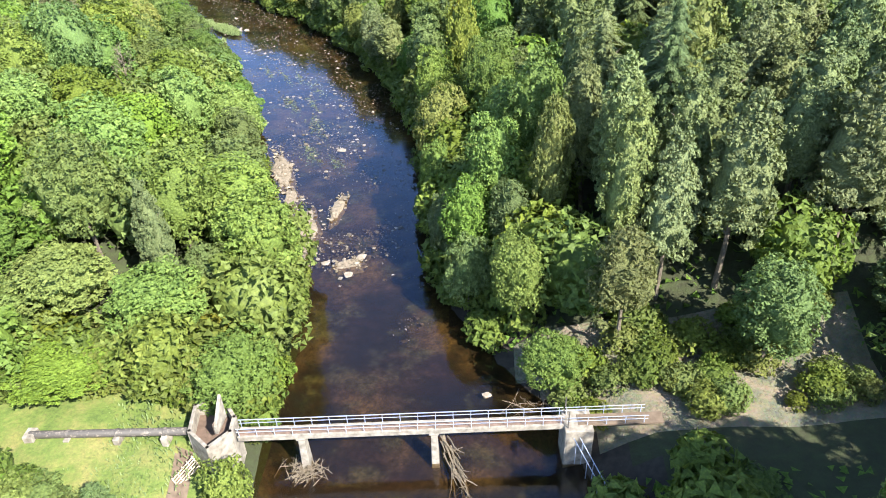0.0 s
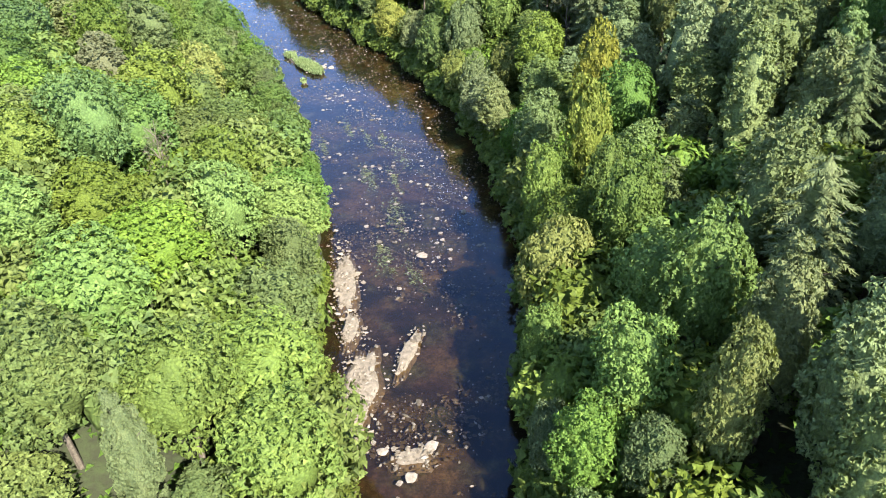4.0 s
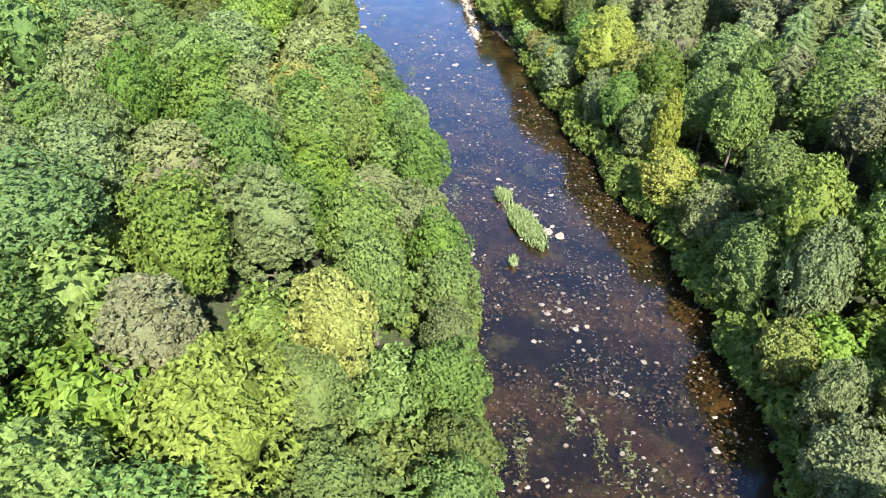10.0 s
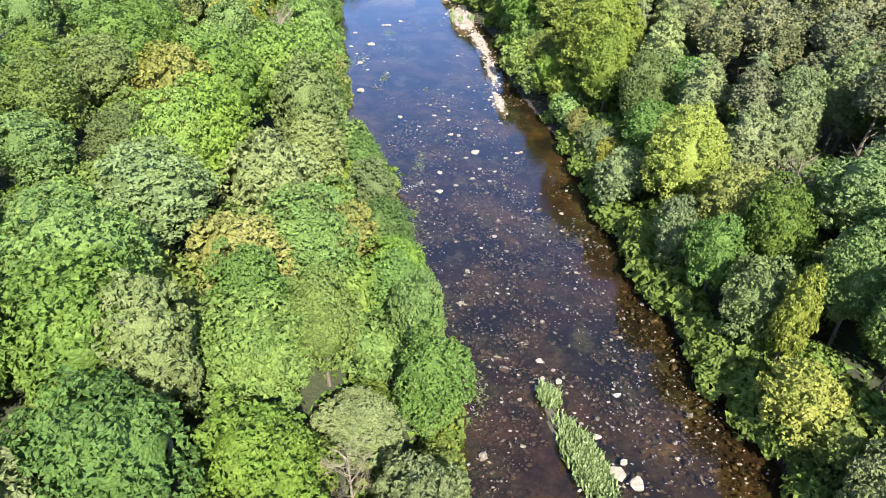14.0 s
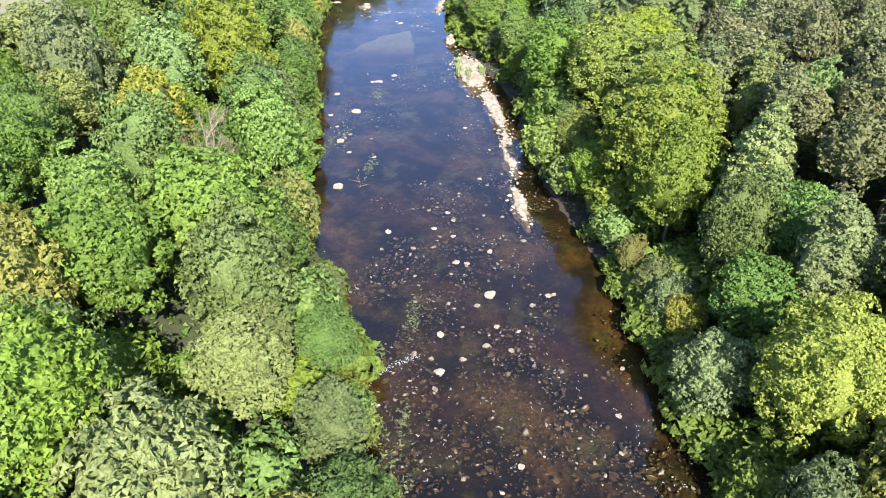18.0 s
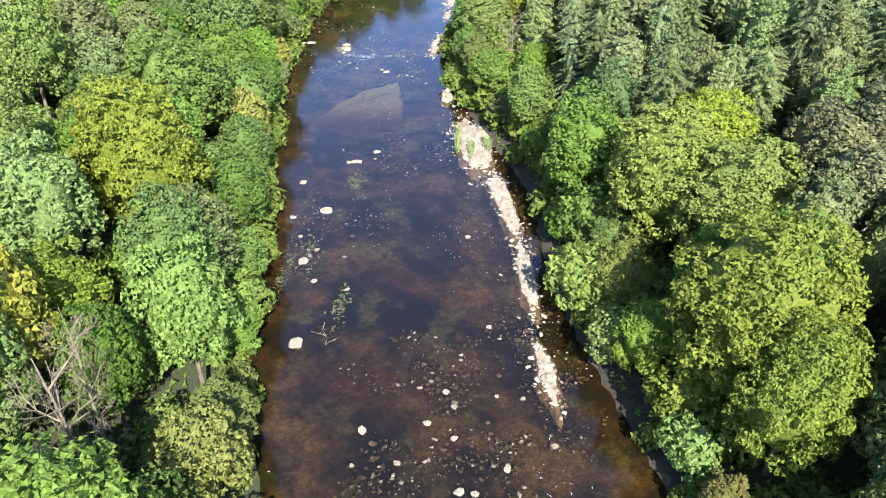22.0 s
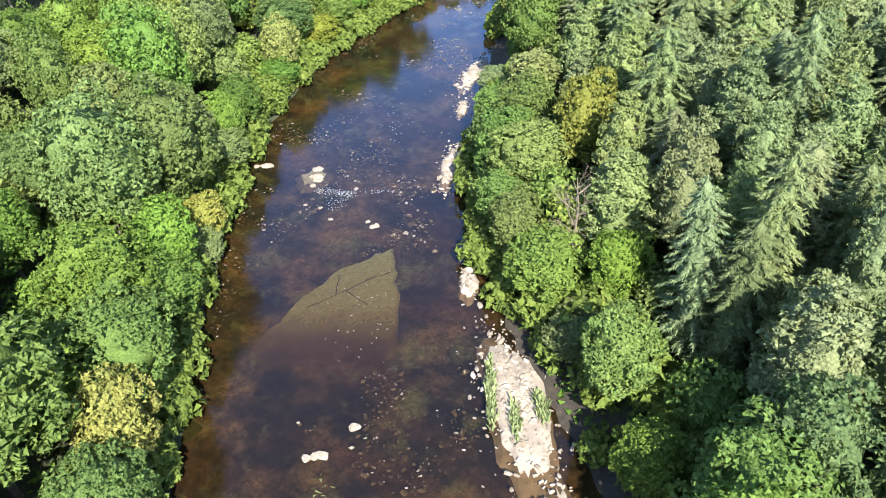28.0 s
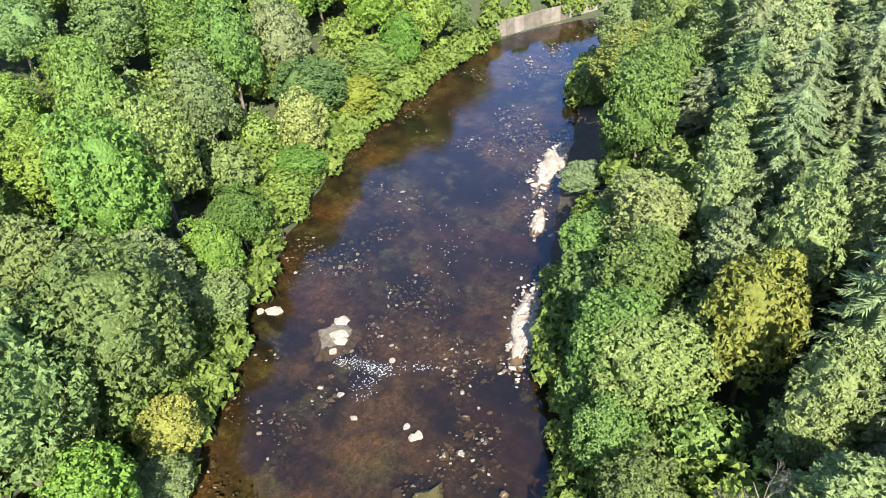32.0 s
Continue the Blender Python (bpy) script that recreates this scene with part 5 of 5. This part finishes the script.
def blades(name, spots, size, label):
    """Tufts of long grass, each blade a narrow bent strip."""
    rng = np.random.default_rng(len(spots))
    p = np.array(spots)
    n = len(p)
    a, lean = rng.uniform(0, 6.28, n), rng.uniform(0.2, 0.7, n)
    way = np.stack([np.cos(a) * lean, np.sin(a) * lean, np.ones(n)], 1) * size * rng.uniform(0.6, 1.3, (n, 1))
    side = np.stack([-np.sin(a), np.cos(a), 0 * a], 1) * 0.16 * size
    v = np.empty((n, 4, 3))
    v[:, 0], v[:, 1] = p - side, p + side
    v[:, 2], v[:, 3] = p + way + side * 0.5, p + way - side * 0.5
    tagged(new(name, leaf_mesh(name, v.reshape(-1, 3), LEAF["grass"], None, 4)), label, "grass", kind="stuff")


def tuft_spots(cx, cy, ax, lo, wi, z, n, seed):
    rng = np.random.default_rng(seed)
    c, s = math.cos(radians(ax)), math.sin(radians(ax))
    q = rng.normal(size=(n, 2)) * 0.42
    q = q[np.hypot(q[:, 0], q[:, 1]) < 0.95]
    u, w = q[:, 0] * lo, q[:, 1] * wi
    return [(cx + a * c - b * s, cy + a * s + b * c, z + rng.uniform(-0.1, 0.1)) for a, b in zip(u, w)]


blades("islet_grass", tuft_spots(-75.6, 220.6, 136, 8.5, 2.6, 0.35, 2600, 1) + tuft_spots(-83.6, 228.3, 136, 2.6, 1.8, 0.3, 600, 2) + tuft_spots(-73.2, 209.8, 100, 1.0, 0.8, 0.25, 160, 3), 0.85, "long blue-green grass growing on the islet")
blades("bar_grass", tuft_spots(-170.8, 361.5, 118, 6.5, 0.8, 0.25, 420, 4) + tuft_spots(-166.5, 359, 120, 3.5, 0.6, 0.45, 220, 5) + tuft_spots(-164.5, 362, 122, 3, 0.8, 0.5, 240, 6), 0.9, "tufts of green grass on the shingle")
blades("bank_grass", tuft_spots(-52, 57, 0, 26, 7, 4.9, 2200, 7) + tuft_spots(-38, 50, 20, 9, 6, 4.6, 900, 8), 0.5, "rough meadow grass beside the pipe and the path")

# broken water below the rocks
fv = []
rs = np.random.default_rng(12)
for (x0, y0), (x1, y1), spread, many in (((-131.9, 258.1), (-126.4, 268.6), 0.35, 170), ((-217.4, 388.7), (-210.8, 390.4), 0.5, 130), ((-211.4, 385.6), (-213, 389), 0.9, 60), ((-214, 389.2), (-206, 394), 0.4, 60)):
    for _ in range(many):
        k = rs.random()
        fv.append((x0 + (x1 - x0) * k + rs.normal() * spread, y0 + (y1 - y0) * k + rs.normal() * spread, 0.012))
for x, y in ((-24, 152), (-19, 143), (-30, 162), (-37, 174), (-40, 174), (-62, 211), (-60, 199), (-71, 234), (-89, 248), (-92, 225), (-107, 273), (-95, 272), (-88, 258),
             (-123, 294), (-171, 331), (-179, 324), (-154, 332), (-218, 415), (-193, 366), (-27, 140), (-24, 151), (-111, 248), (-68, 222), (-50, 190)):
    for _ in range(42):
        a, c = rs.normal() * 5.0, rs.normal() * 2.2
        fv.append((x - 0.5 * a - 0.86 * c, y + 0.86 * a - 0.5 * c, 0.012))
p = np.array(fv)
tagged(new("foam", leaf_mesh("foam", clumps(np.random.default_rng(4), p, np.tile([0, 0, 1.0], (len(p), 1)), 0.34, 0.1, 0.0), FOAM)), "thin streaks of white broken water at the riffle", "foam", kind="stuff")


# weed and algae trailing downstream in the shallows
spots = []
rs = np.random.default_rng(31)
for x, y in ((-38, 162), (-35, 152), (-34, 137), (-43, 162), (-49, 181), (-44, 163), (-39, 172), (-122, 258), (-99, 229), (-116, 249), (-126, 256), (-92, 225), (-121, 252), (-118, 249), (-131, 275),
             (-57, 175), (-54, 184), (-59, 169), (-35, 148), (-45, 180), (-34, 135), (-28, 132), (-180, 339), (-174, 317), (-174, 311), (-162, 309), (-110, 240), (-104, 236)):
    long, wide = rs.uniform(1.6, 3.4), rs.uniform(0.4, 0.9)
    for _ in range(90):
        a, c = rs.normal() * long, rs.normal() * wide
        spots.append((x - 0.45 * a - 0.89 * c, y + 0.89 * a - 0.45 * c, rs.uniform(-0.05, 0.03)))
p = np.array(spots)
tagged(new("river_weed", leaf_mesh("river_weed", clumps(rs, p, rs.normal(size=(len(p), 3)) * 0.12 + np.array([0, 0, 1.0]), 0.75, 0.3, 0.0), LEAF["weed"])), "olive-green weed trailing in the shallow stream", "water weed", kind="stuff")


# ---- footbridge ----
BRIDGE = Matrix.Translation((-27.0, 56.1, 5.6)) @ Matrix.Rotation(radians(2.6), 4, "Z")
SPAN, BAY = 36.6, 2.0
bridge = new("footbridge")
bridge.matrix_basis = BRIDGE
tagged(bridge, "narrow concrete footbridge with pale blue-grey steel railings", "bridge")
for y in (-0.62, 0.62):
    bm = bmesh.new()
    box(bm, SPAN / 2, y, -0.32, SPAN, 0.26, 0.72, bevel=0.03)
    part("beam", bm, CONCRETE, bridge, "stained concrete edge beam")
bm = bmesh.new()
box(bm, SPAN / 2, 0, 0.0, SPAN, 0.98, 0.12)
part("deck", bm, REDBRICK, bridge, "brown weathered walkway deck")
bm = bmesh.new()
box(bm, 0, 0, 0.62, 0.06, 0.06, 1.3)
box(bm, 0, 0, -0.03, 0.12, 0.16, 0.05)
post = part("post", bm, RAILPAINT, bridge, "square steel railing post")
first = True
for side in (-0.68, 0.68):
    for i in range(19):
        ob = post if first else new("post", post.data)
        ob.parent, first = bridge, False
        ob.location = (0.25 + i * BAY, side, 0.03)
        ob["label"] = "square steel railing post"
    for z, r in ((1.26, 0.075), (0.74, 0.055)):
        bm = bmesh.new()
        box(bm, SPAN / 2, side, z, SPAN, r, r)
        part("rail", bm, RAILPAINT, bridge, "long pale blue-grey handrail")
for x, h in ((7.0, 5.9), (22.0, 6.0)):
    bm = bmesh.new()
    made = bmesh.ops.create_cube(bm, size=1.0)["verts"]
    for vert in made:
        low = vert.co.z < 0
        vert.co = Vector((vert.co.x * (0.95 if low else 0.7), vert.co.y * (1.9 if low else 1.3), 0 if not low else -h))
    bmesh.ops.translate(bm, verts=made, vec=(x, 0, -0.66))
    bmesh.ops.bevel(bm, geom=bm.edges[:], offset=0.06, segments=1, affect="EDGES")
    part("pier", bm, CONCRETE, bridge, "tapered concrete pier standing in the river")
    bm = bmesh.new()
    box(bm, x, 0, -0.74, 1.1, 1.7, 0.22, bevel=0.03)
    part("pier_cap", bm, CONCRETE, bridge)


def wall_ring(bm, corners, z0, z1, thick):
    """Upright walls along a closed plan, each a box between two corners."""
    for (ax, ay), (bx, by) in zip(corners, corners[1:]):
        ln, a = math.hypot(bx - ax, by - ay), math.atan2(by - ay, bx - ax)
        box(bm, (ax + bx) / 2, (ay + by) / 2, (z0 + z1) / 2, ln + thick * 0.9, thick, z1 - z0, Matrix.Rotation(a, 4, "Z"), 0.03)


tower = new("bridge_abutment")
tower.matrix_basis = Matrix.Translation((-29.7, 56.2, 0)) @ Matrix.Rotation(radians(3), 4, "Z")
tagged(tower, "white-washed concrete abutment chamber with pointed ends", "abutment")
PLAN = [(-2.7, 3.0), (0.6, 3.3), (2.2, 0.9), (2.2, -1.2), (0.2, -3.4), (-2.4, -0.9)]
for one in zip(PLAN, PLAN[1:] + PLAN[:1]):
    bm = bmesh.new()
    wall_ring(bm, list(one), 0.6, 7.0, 0.42)
    part("side_wall", bm, CONCRETE, tower, "pale rain-streaked concrete wall")
bm = bmesh.new()
bmesh.ops.contextual_create(bm, geom=[bm.verts.new((x * 0.93, y * 0.93, 5.4)) for x, y in PLAN])
part("floor_slab", bm, REDBRICK, tower, "rust-red rubble on the chamber floor")
bm = bmesh.new()
box(bm, 1.0, -0.2, 7.9, 0.35, 2.6, 2.0, Matrix.Rotation(radians(-8), 4, "Z"), 0.03)
for vert in bm.verts:
    if vert.co.z > 7.5 and vert.co.y > 0.2:
        vert.co.z += 1.5
    elif vert.co.z > 7.5:
        vert.co.z -= 0.9
part("fin_wall", bm, CONCRETE, tower, "tall slanting gate wall")
bm = bmesh.new()
box(bm, 0.72, -0.2, 7.4, 0.1, 2.3, 1.6, Matrix.Rotation(radians(-8), 4, "Z"))
part("gate_panel", bm, REDBRICK, tower, "rusty steel gate panel")
# the pipe that comes to the abutment, on low concrete feet
pipe = new("water_pipe")
tagged(pipe, "thick dark tarred pipe lying across the grass on concrete feet", "pipe")
v, f = [], []
tube(v, f, (-50.6, 55.4, 6.1), (-32.2, 55.9, 6.1), 0.46, 0.46, 14)
child("barrel", mesh_of("barrel", v, f, DARKPIPE, True), pipe)
for x in (-46.2, -40.6, -35.2):
    v, f = [], []
    tube(v, f, (x - 0.12, 55.4 + (x + 50.6) * 0.027, 6.1), (x + 0.12, 55.4 + (x + 50.4) * 0.027, 6.1), 0.52, 0.52, 14)
    child("collar", mesh_of("collar", v, f, DARKPIPE, True), pipe)
    bm = bmesh.new()
    box(bm, x, 55.2 + (x + 50.6) * 0.027, 5.0, 0.7, 1.5, 1.9, bevel=0.05)
    part("foot", bm, CONCRETE, pipe, "white concrete saddle block")
bm = bmesh.new()
box(bm, -50.5, 55.4, 5.4, 1.2, 1.6, 2.2, bevel=0.08)
part("end_block", bm, CONCRETE, pipe)

hurdle = new("wooden_fence")
hurdle.matrix_basis = Matrix.Translation((-31.6, 51.6, ground_at(-31.6, 51.6) + 0.05)) @ Matrix.Rotation(radians(68), 4, "Z") @ Matrix.Rotation(radians(-25), 4, "X")
tagged(hurdle, "leaning weathered timber fence panel beside the abutment", "fence")
for i in range(5):
    bm = bmesh.new()
    box(bm, 0, 0, 0.25 + i * 0.32, 3.4, 0.06, 0.13)
    part("fence_rail", bm, FENCEWOOD, hurdle)
for i in range(5):
    bm = bmesh.new()
    box(bm, -1.6 + i * 0.8, 0.06, 0.85, 0.11, 0.08, 1.75)
    part("fence_post", bm, FENCEWOOD, hurdle)

# far end: abutment in the shade, gate posts, railings on land, and steps' handrails
far_end = new("bridge_landing")
far_end.matrix_basis = BRIDGE @ Matrix.Translation((SPAN, 0, 0))
tagged(far_end, "shaded concrete landing with steel gate and railings", "abutment")
bm = bmesh.new()
box(bm, 1.6, 0, -3.2, 3.2, 3.4, 6.2, bevel=0.08)
part("block", bm, CONCRETE, far_end)
bm = bmesh.new()
box(bm, 6.4, 0, -0.2, 9.6, 1.6, 0.3, bevel=0.03)
part("ramp", bm, EARTH, far_end)
for side in (-0.8, 0.8):
    for i in range(5):
        bm = bmesh.new()
        box(bm, 0.5 + i * 2.1, side, 0.55, 0.07, 0.07, 1.2)
        part("post", bm, RAILPAINT, far_end)
    for z in (0.6, 1.1):
        bm = bmesh.new()
        box(bm, 4.8, side, z, 9.0, 0.06, 0.06)
        part("rail", bm, RAILPAINT, far_end)
for side in (-1.1, 1.1):
    bm = bmesh.new()
    box(bm, 0.4, side, 1.1, 0.12, 0.12, 2.6)
    part("gate_post", bm, DARKPIPE, far_end)
stair = new("stair_handrail")
stair.matrix_basis = Matrix.Translation((10.4, 54.6, 0))
tagged(stair, "pair of thin steel handrails down to the water", "handrail")
for k in (0, 0.7):
    v, f = [], []
    tube(v, f, (k, 0.4, 5.8), (2.4 + k, -4.4, 3.6), 0.05, 0.05, 6)
    child("rail", mesh_of("rail", v, f, RAILPAINT), stair)
    for q in (0.1, 0.5, 0.9):
        v, f = [], []
        tube(v, f, (2.4 * q + k, 0.4 - 4.8 * q, 2.0), (2.4 * q + k, 0.4 - 4.8 * q, 5.8 - 2.2 * q), 0.04, 0.04, 5)
        child("post", mesh_of("post", v, f, RAILPAINT), stair)


# driftwood against the piers
def drift(name, cx, cy, n, spread, ln, label, along_way=None, seed=1, thick=1.0):
    root = new(name)
    root.matrix_basis = Matrix.Translation((cx, cy, 0))
    tagged(root, label, "driftwood")
    rng = random.Random(seed)
    for i in range(n):
        v, f = [], []
        a = Vector((rng.gauss(0, spread), rng.gauss(0, spread * 0.7), rng.uniform(-0.1, 0.7)))
        if along_way:
            a = Vector(along_way) * rng.uniform(-0.5, 0.5) + Vector((rng.gauss(0, 0.25), rng.gauss(0, 0.25), rng.uniform(0.1, 0.6)))
            w = (Vector(along_way).normalized() + Vector((rng.gauss(0, 0.12), rng.gauss(0, 0.12), 0))).normalized()
        else:
            t = rng.uniform(0, 6.28)
            w = Vector((math.cos(t), math.sin(t), rng.uniform(-0.25, 0.35)))
        l, r = ln * rng.uniform(0.5, 1.2), rng.uniform(0.025, 0.085) * thick
        p, q = a - w * l * 0.5, r
        for k in range(4):
            w = (w + Vector((rng.gauss(0, 0.22), rng.gauss(0, 0.22), rng.gauss(0, 0.12)))).normalized()
            e = p + w * l * 0.32
            tube(v, f, p, e, q, q * 0.78, 5)
            if k in (1, 2) and rng.random() < 0.7:
                tube(v, f, e, e + (w + Vector((rng.gauss(0, 0.8), rng.gauss(0, 0.8), 0.2))).normalized() * l * 0.3, q * 0.6, q * 0.2, 4)
            p, q = e, q * 0.78
        child("branch", mesh_of("branch", v, f, DRIFT), root)
    return root


drift("driftwood_heap", -20.2, 55.0, 70, 1.0, 1.9, "tangle of bleached branches caught on the bridge pier", None, 4)
drift("log_jam", -2.9, 55.8, 22, 0.5, 4.5, "long jam of bleached logs trailing from the pier", (2.4, -7.0, -0.6), 9, 2.4)
drift("driftwood_heap", 6.5, 64.5, 20, 1.8, 3.0, "fallen dead branches on the bank", None, 6)
drift("driftwood_heap", -160.5, 303, 9, 0.9, 1.7, "bleached branches lodged in the shallows", None, 8)

# the path from the abutment and the bend's masonry wall
v, f = [], []
for i in range(16):
    y = 55 - i * 2.0
    x = -33.2 + 0.6 * math.sin(i * 0.5) + i * 0.16
    for k in (-0.9, -0.3, 0.3, 0.9):
        v.append((x + k, y, ground_at(x + k, y) + 0.05))
for i in range(15):
    for k in range(3):
        f.append((i * 4 + k, i * 4 + k + 1, i * 4 + k + 5, i * 4 + k + 4))
tagged(new("footpath", mesh_of("footpath", v, f, EARTH, True)), "trodden bare-earth footpath through the grass", "path", kind="structure")
bm = bmesh.new()
for i in range(13):
    x, y = -248.8 + i * 1.1 + 0.02 * i * i, 484.5 + i * 2.15
    a = math.atan2(2.15, 1.1 + 0.04 * i)
    box(bm, x, y, 1.5, 2.6, 0.8, 4.2 + 0.1 * (i % 2), Matrix.Rotation(a, 4, "Z"), 0.04)
me = bpy.data.meshes.new("river_wall")
bm.to_mesh(me)
bm.free()
me.materials.append(WALLSTONE)
tagged(new("river_wall", me), "long pale masonry retaining wall on the outer bend", "wall", kind="structure")
